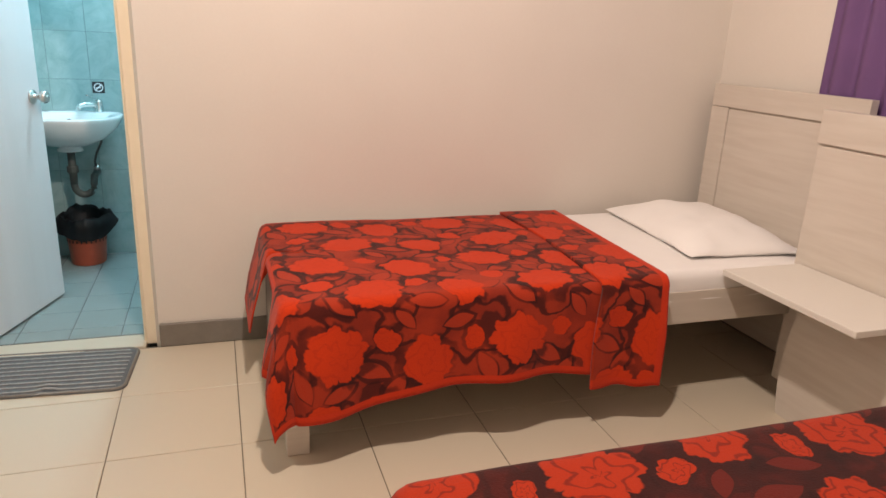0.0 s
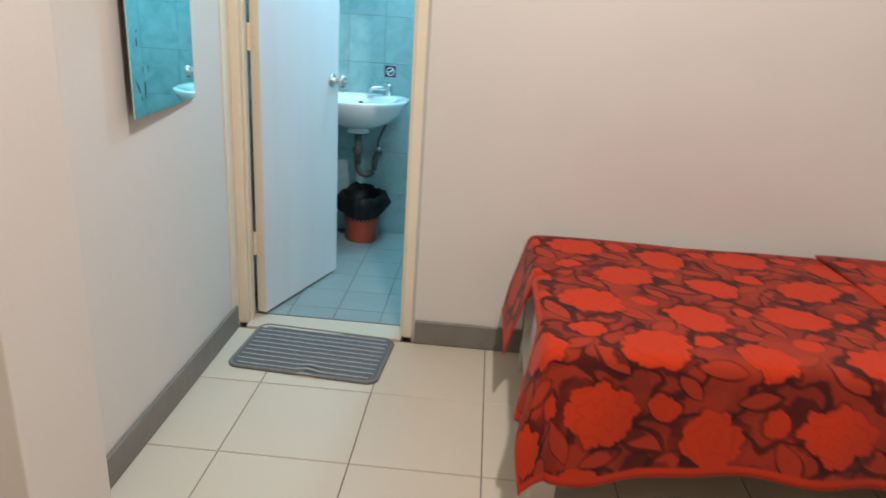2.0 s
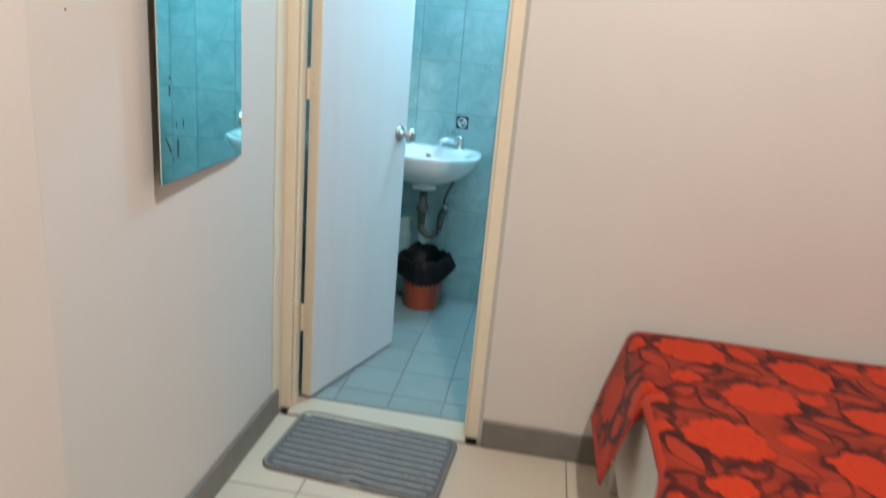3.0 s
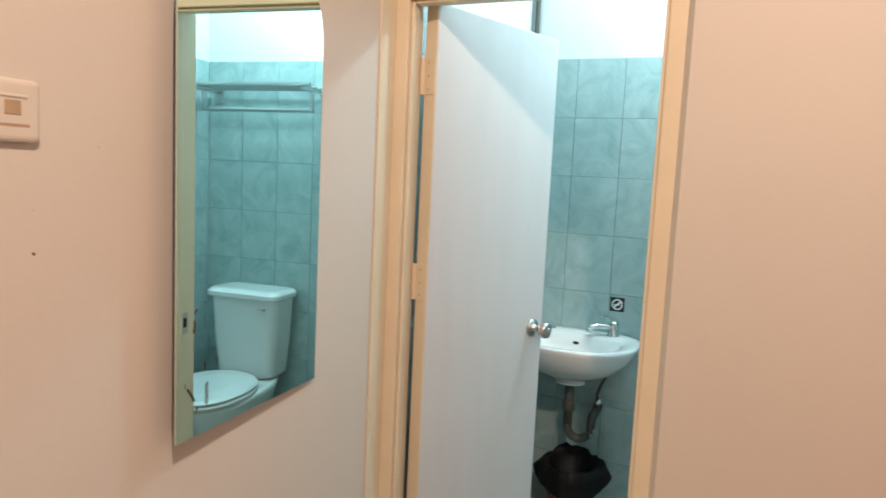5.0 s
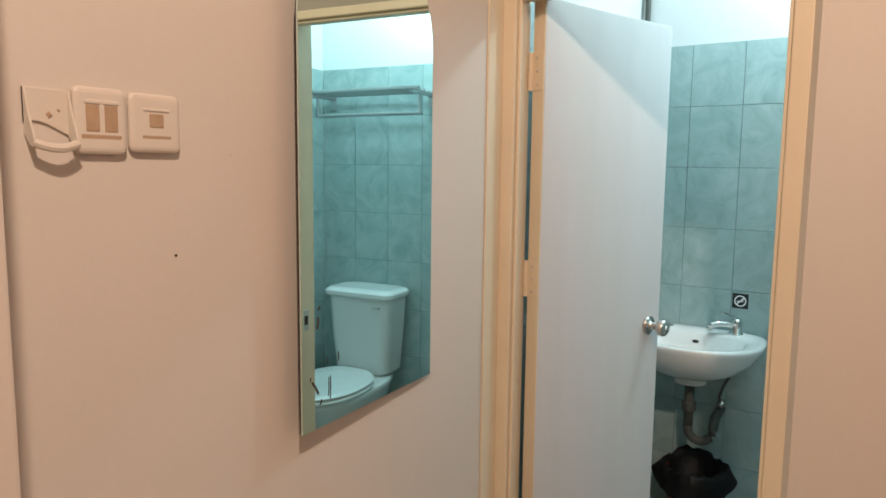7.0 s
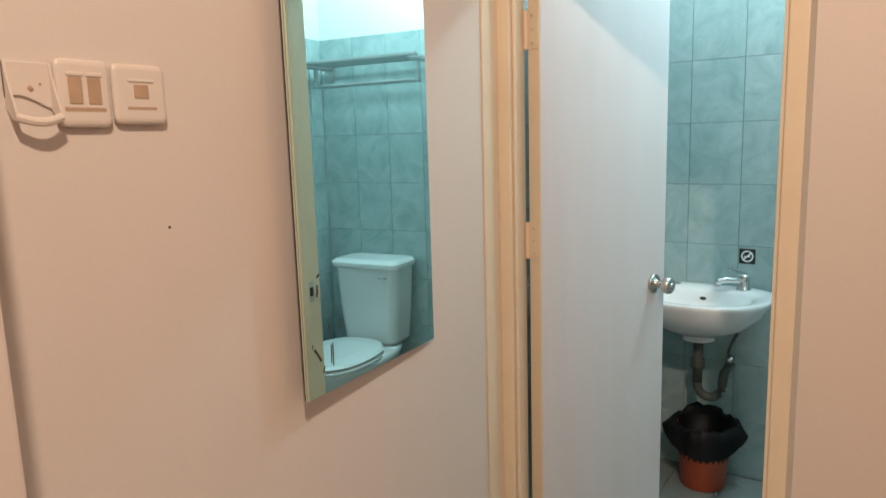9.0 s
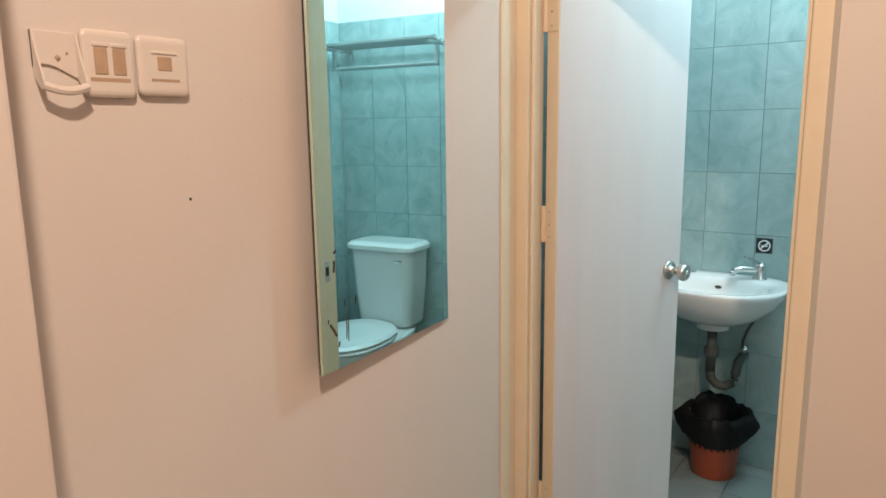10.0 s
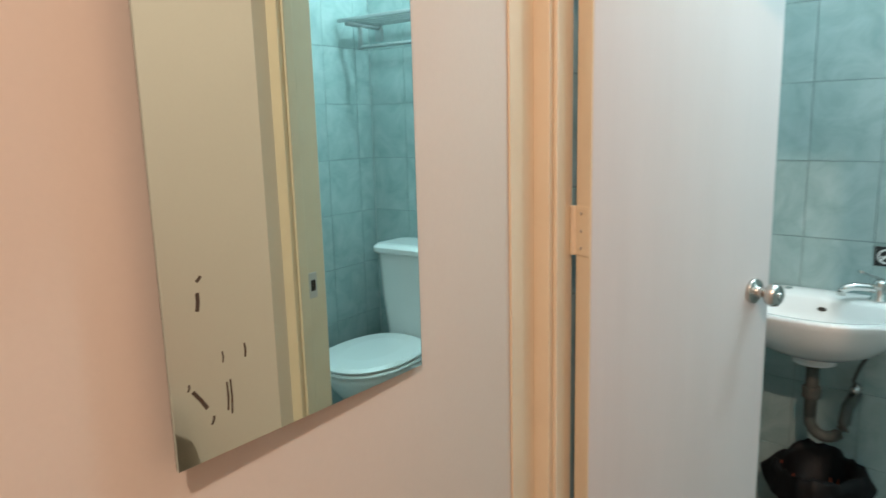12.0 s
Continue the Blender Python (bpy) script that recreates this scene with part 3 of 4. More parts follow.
def drape(bm, s_of, length, width, drop_of, z_top, x0, y0, side, round_r, lift=0.0, ns=90, nt=80, seed=0.0, uv_shift=0.0, hemmed=1):
    """A blanket laid over a bed. s runs from the foot end (s < 0 hangs over it), t from the far edge across the bed (t > width hangs over the side)."""
    uv, ed = bm.loops.layers.uv.new("UVMap"), bm.loops.layers.uv.new("edge")
    rows, info = [], {}
    for j in range(nt + 1):
        row = []
        for i in range(ns + 1):
            p, q = i / ns, j / nt
            s_guess = length * p
            t = q * (width + drop_of(s_guess))
            s0, s1 = s_of(t)
            s = s0 + (s1 - s0) * p
            a, b = max(0.0, -s), max(0.0, t - width)
            cx, cy = x0 + max(0.0, s), y0 + side * min(t, width)
            wob = noise.noise(Vector((s * 2.6 + seed, t * 2.6, seed)))
            fine = noise.noise(Vector((s * 9 + seed, t * 9, 3 + seed)))
            z = z_top + lift + 0.006 * wob + 0.002 * fine
            r = math.hypot(a, b)
            if r > 0:
                k = min(r, round_r * 1.57) / round_r
                out = round_r * math.sin(min(k, 1.57)) + max(0.0, r - round_r * 1.57) * 0.05
                down = round_r * (1 - math.cos(min(k, 1.57))) + max(0.0, r - round_r * 1.57)
                phi = math.atan2(b, a) if a > 0 or b > 0 else 0.0
                corner = math.sin(2 * phi)
                out += 0.055 * corner * smooth01(r / 0.3)
                fold = smooth01((r - 0.04) / 0.22)
                out += fold * (0.016 * math.sin(s * 9.5 + 1.3 + seed) + 0.010 * math.sin(s * 21 + seed * 2)) * (1 if a == 0 else 0.5)
                out += (lift + 0.006) * 1.0
                out += 0.22 * max(0.0, r - 0.05) * smooth01(1 - b / 0.05) if a > 0 else 0.0
                cx -= out * math.cos(phi)
                cy += side * out * math.sin(phi)
                z -= down
            v = bm.verts.new((cx, cy, z))
            info[v] = (s, t, min(p * (s1 - s0) if hemmed else 1.0, (1 - p) * (s1 - s0), q * (width + drop_of(s_guess)) + 0.02, (1 - q) * (width + drop_of(s_guess))))
            row.append(v)
        rows.append(row)
    for j in range(nt):
        for i in range(ns):
            f = bm.faces.new((rows[j][i], rows[j][i + 1], rows[j + 1][i + 1], rows[j + 1][i]))
            for lp in f.loops:
                s, t, e = info[lp.vert]
                lp[uv].uv = (s + uv_shift, t)
                lp[ed].uv = (e, 0)
    bmesh.ops.recalc_face_normals(bm, faces=bm.faces)
    return bm


def thicken(ob, depth):
    mod = ob.modifiers.new("thickness", "SOLIDIFY")
    mod.thickness, mod.offset = depth, -1.0
    return ob


# ---------------------------------------------------------------- single bed along the north wall
B1X0, B1X1, B1Y0, B1Y1 = 1.165, 3.235, -0.925, -0.085
bed = thing("single_bed", "pale oak laminate single bed against the cream wall", "bed", at=(B1X0, B1Y0, 0))


def bed_frame(bed, length, width):
    """Rails, legs and slatted base; local x from foot to head, y across from the room side."""
    part("side_rail", boxed((0.03, 0.0, 0.325), (length, 0.022, 0.450), 0.003), M_WOODH, bed)
    part("side_rail", boxed((0.03, width - 0.022, 0.325), (length, width, 0.450), 0.003), M_WOODH, bed)
    part("footboard", boxed((0.0, 0.0, 0.10), (0.03, width, 0.47), 0.004), M_TOP, bed, "cream laminate foot panel")
    for x in (0.0, length - 0.07):
        for y in (0.004, width - 0.074):
            leg = bmesh.new()
            box(leg, (x, y, 0.0), (x + 0.07, y + 0.07, 0.36), 0.004)
            part("leg", leg, M_WOODH, bed)
    part("base_board", boxed((0.03, 0.022, 0.38), (length, width - 0.022, 0.40)), M_WOOD, bed)


bed_frame(bed, B1X1 - B1X0, B1Y1 - B1Y0)


def headboard(parent, x, y0, y1, top, band, stile0, stile1, foot):
    """An upright panel facing -x with a top rail and side stiles proud of the inner panel; positions in the parent's frame."""
    part("headboard_panel", boxed((x + 0.014, y0, foot), (x + 0.036, y1, top), 0.002), M_WOOD, parent)
    part("headboard_rail", boxed((x, y0, top - band), (x + 0.016, y1, top), 0.003), M_WOOD, parent)
    part("headboard_field", boxed((x + 0.006, y0 + stile0 + 0.003, foot), (x + 0.016, y1 - stile1 - 0.003, top - band - 0.008), 0.002), M_WOOD, parent)
    if stile0:
        part("headboard_stile", boxed((x, y0, foot), (x + 0.016, y0 + stile0, top - band - 0.002), 0.003), M_WOOD, parent)
    if stile1:
        part("headboard_stile", boxed((x, y1 - stile1, foot), (x + 0.016, y1, top - band - 0.002), 0.003), M_WOOD, parent)


headboard(bed, B1X1 - B1X0, 0.0, B1Y1 - B1Y0, 1.128, 0.100, 0.09, 0.11, 0.05)


def mattress_mesh(lx, ly, z0, z1):
    bm = boxed((0, 0, z0), (lx, ly, z1), 0.03, 4)
    bmesh.ops.subdivide_edges(bm, edges=[e for e in bm.edges if e.calc_length() > 0.3], cuts=24, use_grid_fill=True)
    for v in bm.verts:
        v.co.z += 0.004 * noise.noise(v.co * 7) * (1 if v.co.z > (z0 + z1) / 2 else 0.3)
        if v.co.y < 0.03:
            v.co.y += 0.012 * noise.noise(Vector((v.co.x * 5 + v.co.z * 9, 1, v.co.z * 30)))
    return bm




def make_mattress(label, lx, ly, top_z, at):
    ob = thing("mattress", label, "mattress", at=at)
    part("core", boxed((0.004, 0.006, 0.400), (lx - 0.004, ly - 0.006, 0.44), 0.01, 2), M_SHEET, ob)
    part("fitted_sheet", mattress_mesh(lx, ly, 0.408, top_z), M_SHEET, ob, "white cotton fitted sheet", True)
    hem_pts = [(lx * k / 40, -0.001 + 0.002 * noise.noise(Vector((k * 0.5, 2, 1))), 0.416 + 0.004 * noise.noise(Vector((k * 0.4, 7, 1)))) for k in range(41)]
    part("sheet_hem", tube(hem_pts, 0.004, 6), M_SHEET, ob)
    return ob


make_mattress("mattress under a fitted white sheet on the single bed", B1X1 - B1X0 - 0.035, B1Y1 - B1Y0 - 0.01, 0.525, (B1X0 + 0.033, B1Y0 + 0.005, 0))
PILLOW_AT = (2.930, -0.480)


def pillow_mesh(hx, hy, high, n=36):
    """Two cloth sides sewn along a seam, pointed corners, the sides drawn in between them."""
    bm = bmesh.new()
    sides = []
    for up in (1, 0):
        grid = []
        for j in range(n + 1):
            row = []
            for i in range(n + 1):
                rim = i in (0, n) or j in (0, n)
                if rim and not up:
                    row.append(sides[0][j][i])
                    continue
                u, v = -math.cos(math.pi * i / n), -math.cos(math.pi * j / n)
                x, y = hx * u * (1 - 0.045 * (1 - v * v)), hy * v * (1 - 0.03 * (1 - u * u))
                e = ((1 - abs(u) ** 2.4) * (1 - abs(v) ** 2.8)) ** 0.62
                crease = noise.noise(Vector((u * 1.6 + 4, v * 3.0, 1))) * 0.016 + noise.noise(Vector((u * 5 + 2, v * 8, 4))) * 0.004
                seam = 0.021 + 0.006 * noise.noise(Vector((u * 2.4, v * 2.4, 9)))
                z = seam + (high * e + crease * e ** 0.5 if up else -seam * min(1.0, e * 2.2))
                row.append(bm.verts.new((x, y, z)))
            grid.append(row)
        sides.append(grid)
    for up, grid in zip((1, 0), sides):
        for j in range(n):
            for i in range(n):
                f = (grid[j][i], grid[j][i + 1], grid[j + 1][i + 1], grid[j + 1][i])
                bm.faces.new(f if up else tuple(reversed(f)))
    bmesh.ops.recalc_face_normals(bm, faces=bm.faces)
    return bm


pillow = tagged(part("pillow", pillow_mesh(0.248, 0.362, 0.088), M_SHEET, smooth=True), "flat white cotton pillow lying by the headboard", "pillow")
pillow.matrix_world = pose(PILLOW_AT[0], PILLOW_AT[1], 0.5205, 0, 0, -5)

blanket = thing("blanket", "red rose-printed fleece blanket spread over the single bed", "blanket")


def foot_over(t):
    flap = 0.33 * (1 - smooth01((t - 0.36) / 0.05))
    return max(flap, 0.055 + 0.20 * smooth01((t - 0.69) / 0.20))


def hem(s):
    return 0.368 - 0.035 * (1 - smooth01(s / 0.22)) + 0.018 * math.sin(s * 5.2 + 0.6) - 0.03 * smooth01((s - 0.3) / 0.3) + 0.03 * smooth01((s - 0.8) / 0.4)


cloth = part("cloth", drape(bmesh.new(), lambda t: (-foot_over(t), 1.06), 1.06, 0.860, hem, 0.533, B1X0 + 0.02, -0.090, -1, 0.035), M_BLANKET, blanket, smooth=True)
thicken(cloth, 0.006)
fold = part("folded_end", drape(bmesh.new(), lambda t: (1.0 + 0.02 * math.sin(t * 4), 1.275 - 0.035 * t), 1.3, 0.860, lambda s: 0.412 + 0.004 * math.sin(s * 9), 0.533, B1X0 + 0.02, -0.090, -1, 0.04, lift=0.012, ns=30, seed=0.4, uv_shift=0.37, hemmed=0), M_BLANKET, blanket, smooth=True)
thicken(fold, 0.010)

# ---------------------------------------------------------------- double bed and nightstand
B2X0, B2X1, B2Y0, B2Y1 = 1.28, 3.045, -3.42, -1.875
bed2 = thing("double_bed", "pale oak laminate double bed beside the nightstand", "bed", at=(B2X0, B2Y0, 0))
bed_frame(bed2, B2X1 - B2X0, B2Y1 - B2Y0)
headboard(bed2, B2X1 - B2X0, 0.0, -0.902 - B2Y0, 1.092, 0.118, 0.10, 0.0, 0.05)
make_mattress("double mattress under a dark red rose blanket", B2X1 - B2X0 - 0.035, B2Y1 - B2Y0 - 0.01, 0.53, (B2X0 + 0.033, B2Y0 + 0.005, 0))
blanket2 = thing("blanket", "red rose-printed fleece blanket with rounded corner over the double bed", "blanket")
cloth2 = part("cloth", drape(bmesh.new(), lambda t: (-0.24, 1.30), 1.30, B2Y1 - B2Y0, lambda s: 0.30 + 0.02 * math.sin(s * 6), 0.540, B2X0 + 0.03, B2Y0, 1, 0.05, seed=5.3, nt=110, uv_shift=2.13), M_BLANKET2, blanket2, smooth=True)
thicken(cloth2, 0.006)

stand_t = thing("nightstand", "pale laminate nightstand shelf between the two beds", "nightstand", at=(2.70, -1.495, 0))
part("shelf_top", boxed((0.0, 0.0, 0.508), (0.344, 0.560, 0.530), 0.003), M_TOP, stand_t, "off-white laminate top")
curve = [(0.0, 0.0), (0.42, 0.0)] + [(0.42 + 0.03 * math.sin(math.pi * min(1, k / 14)) - 0.03 * smooth01(k / 14) , 0.507 * k / 14) for k in range(1, 15)] + [(0.0, 0.507)]
front = slab(curve, 0.0, 0.02)
bmesh.ops.transform(front, matrix=stand, verts=front.verts)
part("front_panel", front, M_WOOD, stand_t).location = (0.222, 0.0, 0.0)
part("side_panel", boxed((0.242, 0.0, 0.0), (0.344, 0.018, 0.507), 0.002), M_WOOD, stand_t)

# curtain on the east wall
curtain = thing("window_curtain", "purple cloth curtain hanging behind the headboards", "curtain")


def curtain_mesh(y0, y1, z0, z1, x, phase):
    bm = bmesh.new()
    n, k = 70, 6
    rows = []
    for j in range(k + 1):
        rows.append([bm.verts.new((x + 0.018 * math.sin((i / n) * (y1 - y0) * -52 + phase) + 0.006 * noise.noise(Vector((i * 0.2, j * 0.4, phase))), y0 + (y1 - y0) * i / n, z0 + (z1 - z0) * j / k)) for i in range(n + 1)])
    for a, c in zip(rows, rows[1:]):
        for i in range(n):
            bm.faces.new((a[i], a[i + 1], c[i + 1], c[i]))
    bmesh.ops.recalc_face_normals(bm, faces=bm.faces)
    return bm


thicken(part("panel", curtain_mesh(-0.62, -1.50, 0.72, 2.40, 3.297, 0.4), M_CURTAIN, curtain, smooth=True), 0.002)
thicken(part("panel", curtain_mesh(-1.52, -2.40, 0.72, 2.40, 3.297, 1.9), M_CURTAIN, curtain, smooth=True), 0.002)
part("rod", tube([(3.297, -0.52, 2.41), (3.297, -2.48, 2.41)], 0.011, 12), M_STEEL, curtain)
for y in (-0.52, -2.48):
    part("bracket", boxed((3.28, y - 0.012, 2.385), (3.33, y + 0.012, 2.43), 0.002, 1), M_STEEL, curtain)

# ---------------------------------------------------------------- bath mat
bath_mat = thing("bath_mat", "grey striped cotton bath mat on the tiles at the bathroom door", "mat", at=(0.368, -0.166, 0.0), turn=-4.0)
MATW, MATD = 0.575, 0.360


def mat_base():
    bm = slab(rounded(-MATW / 2, -MATD / 2, MATW / 2, MATD / 2, 0.045), 0.0, 0.0065, 0.002)
    return bm


mat_mesh = mat_base()
bmesh.ops.subdivide_edges(mat_mesh, edges=[e for e in mat_mesh.edges if e.calc_length() > 0.2], cuts=30)


def kink(x, y):
    return 0.009 * math.exp(-((x - 0.02) / 0.03) ** 2) * smooth01((-y - 0.06) / 0.10)


for v in mat_mesh.verts:
    v.co.z += kink(v.co.x, v.co.y)
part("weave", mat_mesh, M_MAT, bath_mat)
N_RIB = 10
for k in range(N_RIB):
    y = -MATD / 2 + 0.030 + (MATD - 0.06) * k / (N_RIB - 1)
    inset = 0.026 + (0.012 if k in (0, N_RIB - 1) else 0)
    bm = bmesh.new()
    pts = []
    for i in range(25):
        x = -MATW / 2 + inset + (MATW - 2 * inset) * i / 24
        pts.append((x, y + 0.0018 * noise.noise(Vector((x * 14, k * 3.0, 0))), 0.0080 + kink(x, y) + 0.001 * noise.noise(Vector((x * 30, k, 4)))))
    tube(pts, 0.0042, 8, bm)
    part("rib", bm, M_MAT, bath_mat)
rim = rounded(-MATW / 2 + 0.007, -MATD / 2 + 0.007, MATW / 2 - 0.007, MATD / 2 - 0.007, 0.04)
part("border", tube([(x, y, 0.006) for x, y in rim + rim[:1]], 0.006, 8), M_SKIRT, bath_mat, "darker bound edge")


# ---------------------------------------------------------------- switches and holder
def switch_plate(y0, y1, z0, z1, name, label):
    ob = thing(name, label, "switch", at=(0, (y0 + y1) / 2, (z0 + z1) / 2))
    w, h = (y1 - y0) / 2, (z1 - z0) / 2
    bm = boxed((0.0, -w, -h), (0.021, w, h), 0.012, 5)
    part("cover", bm, M_PLASTIC, ob, smooth=False)
    return ob


sw = switch_plate(-1.117, -1.046, 1.461, 1.547, "light_switch", "ivory plastic double light switch on the wall")
for y in (-0.0125, 0.0125):
    part("rocker", boxed((0.017, y - 0.009, -0.014), (0.0225, y + 0.009, 0.020), 0.001, 1), M_ROCKER, sw, "brown worn rocker")
    part("lip", boxed((0.017, y - 0.011, 0.021), (0.0235, y + 0.011, 0.026), 0.001, 1), M_PLASTIC, sw)
# brown strip paints the shade of a groove; the cover itself is uncut
part("groove_shade_strip", boxed((0.0205, -0.028, -0.023), (0.0213, 0.026, -0.018)), M_ROCKER, sw)
so = switch_plate(-1.042, -0.963, 1.465, 1.546, "light_switch", "ivory plastic single light switch on the wall")
part("rocker", boxed((0.017, -0.011, -0.006), (0.0225, 0.011, 0.013), 0.001, 1), M_ROCKER, so, "brown worn rocker")
part("lip", boxed((0.017, -0.020, 0.016), (0.0235, 0.020, 0.020), 0.001, 1), M_PLASTIC, so)
# groove shade again as a brown strip on the cover
part("groove_shade_strip", boxed((0.0205, -0.022, -0.021), (0.0213, 0.022, -0.017)), M_ROCKER, so)
sw.scale = so.scale = (0.58, 1.0, 1.0)
for o, ys in ((sw, (-0.02, 0.014)), (so, (-0.022, 0.012, 0.02))):
    for y in ys:
        part("slot", boxed((0.006, y - 0.004, -0.0433 if o is sw else -0.0403), (0.010, y + 0.004, -0.0415 if o is sw else -0.0385)), M_DARK, o)

holder = thing("wall_holder", "ivory plastic remote holder with an open loop screwed to the wall", "holder", at=(0, -1.146, 1.494))
holder.scale = (0.9, 0.86, 1.0)
plate_rim = [(-0.032, 0.045), (-0.032, 0.002)] + [(-0.030 + 0.060 * k / 10, 0.004 - 0.014 * smooth01(k / 10) + 0.005 * math.sin(math.pi * k / 10)) for k in range(11)] + [(0.032, -0.008), (0.032, 0.045)]
plate = slab(plate_rim, 0.0, 0.004, 0.001)
bmesh.ops.transform(plate, matrix=stand, verts=plate.verts)
part("back_plate", plate, M_PLASTIC, holder)
for y in (-0.032, 0.029):
    side_p = slab([(0.0, -0.008), (0.016, -0.024), (0.024, -0.026), (0.025, -0.015), (0.012, 0.018), (0.005, 0.045), (0.0, 0.045)], 0.0, 0.003)
    bmesh.ops.transform(side_p, matrix=Matrix(((1, 0, 0, 0), (0, 0, 1, 0), (0, 1, 0, 0), (0, 0, 0, 1))), verts=side_p.verts)
    part("cheek", side_p, M_PLASTIC, holder).location = (0, y, 0)
loop_pts = [(0.0225 + 0.005 * math.sin(math.pi * k / 12), -0.031 + 0.062 * k / 12, -0.021 - 0.006 * math.sin(math.pi * k / 12)) for k in range(13)]
bm = tube(loop_pts, 0.0055, 8)
part("loop", bm, M_PLASTIC, holder)
for y, z, turn in ((0.003, 0.014, 20), (0.019, 0.020, 65)):
    part("screw", lathe([(0.0042, 0.004), (0.0042, 0.0055), (0.002, 0.0065)], 4), M_ROCKER, holder, "rusty screw").matrix_basis = pose(0, y, z, turn, 90, 0)

for y, z, r in ((-0.970, 1.317, 0.0022), (-0.968, 1.376, 0.0012), (-0.865, 1.466, 0.0022)):
    nail = tagged(part("nail_hole", lathe([(r, 0.0), (r, 0.0008), (r * 0.5, 0.0012)], 10), M_SPOT if r > 0.002 and z < 1.4 else M_PLASTIC), "tiny nail hole in the painted wall", "nail hole")
    nail.matrix_world = pose(0.0, y, z, 0, 90, 0)


# ---------------------------------------------------------------- wash basin
basin = thing("wash_basin", "white ceramic wall-hung wash basin with chrome tap", "basin", at=(0.281, BY1, 0.818))


def basin_ring(bm, scale, z, cy=-0.195, hx=0.262, back=0.192, front=0.235, steps=48):
    out = []
    for k in range(steps):
        a = 2 * math.pi * k / steps
        c, s = math.cos(a), math.sin(a)
        e = 2.3 if s < 0 else 3.6
        r = (abs(c) ** e + abs(s) ** e) ** (-1 / e)
        out.append(bm.verts.new((hx * scale * r * c, cy + (front if s < 0 else back) * scale * r * s, z)))
    return out


def bridge(bm, rings, cap0=True, cap1=True):
    for a, c in zip(rings, rings[1:]):
        n = len(a)
        for k in range(n):
            bm.faces.new((a[k], a[(k + 1) % n], c[(k + 1) % n], c[k]))
    if cap0:
        bm.faces.new(list(reversed(rings[0])))
    if cap1:
        bm.faces.new(rings[-1])
    bmesh.ops.recalc_face_normals(bm, faces=bm.faces)


bm = bmesh.new()
rings = [basin_ring(bm, 0.28, -0.155), basin_ring(bm, 0.42, -0.148), basin_ring(bm, 0.68, -0.115), basin_ring(bm, 0.90, -0.062), basin_ring(bm, 0.985, -0.022), basin_ring(bm, 1.0, -0.008),
         basin_ring(bm, 0.992, 0.0), basin_ring(bm, 0.94, 0.002)]
inner = [(0.80, 0.0), (0.74, -0.010), (0.66, -0.045), (0.52, -0.085), (0.30, -0.108), (0.10, -0.115)]
for sc, z in inner:
    rings.append(basin_ring(bm, sc, z, -0.225, 0.262, 0.150, 0.215))
bridge(bm, rings)
part("bowl", bm, M_CERAMIC, basin, smooth=True)
part("overflow", lathe([(0.013, 0.0), (0.013, 0.003)], 20, ey=0.5), M_DARK, basin).matrix_basis = pose(0.0, -0.122, -0.036, 62, 0, 0)
part("tap_hole_cap", lathe([(0.013, 0.0), (0.013, 0.003), (0.009, 0.005)], 20), M_CHROME, basin, "chrome tap-hole cap").location = (-0.115, -0.055, 0.001)
tap = part("tap", lathe([(0.027, 0.0), (0.027, 0.005), (0.0215, 0.010), (0.0195, 0.040), (0.0205, 0.052), (0.018, 0.060), (0.010, 0.064)], 28), M_CHROME, basin, "chrome lever tap", True)
tap.matrix_basis = pose(0.139, -0.070, 0.001, 0, 0, 0)
spout_bm = tube([(0.0, 0.0, 0.030), (-0.030, -0.018, 0.041), (-0.060, -0.036, 0.043), (-0.082, -0.049, 0.038), (-0.090, -0.054, 0.026)], 0.0125, 16)
part("spout", spout_bm, M_CHROME, tap, smooth=True)
part("aerator", lathe([(0.011, 0.016), (0.0125, 0.018), (0.0125, 0.027)], 18, centre=(-0.090, -0.054)), M_STEEL, tap)
blade = slab(rounded(-0.070, -0.011, 0.014, 0.011, 0.010), 0.0, 0.007, 0.002)
bmesh.ops.transform(blade, matrix=pose(0.0, 0.0, 0.062, 0, 22, 30), verts=blade.verts)
part("lever", blade, M_CHROME, tap)
part("outlet", lathe([(0.062, -0.185), (0.060, -0.175), (0.050, -0.165), (0.06, -0.150)], 24, centre=(0, -0.18)), M_CERAMIC, basin, smooth=True)
trap = part("trap_pipe", tube([(0, -0.18, -0.18), (0, -0.18, -0.36)], 0.019, 16), M_GREYPIPE, basin, "grey plastic waste pipe", True)
part("trap_bend", tube([(0, -0.18, -0.33)] + [(0.045 - 0.045 * math.cos(radians(a)), -0.18 + 0.02 * a / 180, -0.37 - 0.05 * math.sin(radians(a))) for a in range(0, 181, 20)] + [(0.09, -0.13, -0.33), (0.088, 0.0, -0.33)], 0.018, 14), M_GREYPIPE, basin, "grey plastic trap bend", True)
part("trap_nut", lathe([(0.026, -0.30), (0.028, -0.295), (0.028, -0.27), (0.026, -0.265)], 12, centre=(0, -0.18)), M_GREYPIPE, basin)
part("supply_hose", tube([(0.135, -0.062, -0.10), (0.13, -0.05, -0.16), (0.10, -0.04, -0.22), (0.085, -0.035, -0.27), (0.09, -0.03, -0.30)], 0.006, 8), M_GREYPIPE, basin, "flexible supply hose", True)
part("angle_valve", lathe([(0.016, 0.0), (0.016, 0.02), (0.012, 0.022), (0.012, 0.045)], 14), M_STEEL, basin, "angle valve", True).matrix_basis = pose(0.09, 0.0, -0.305, 90, 0, 0)

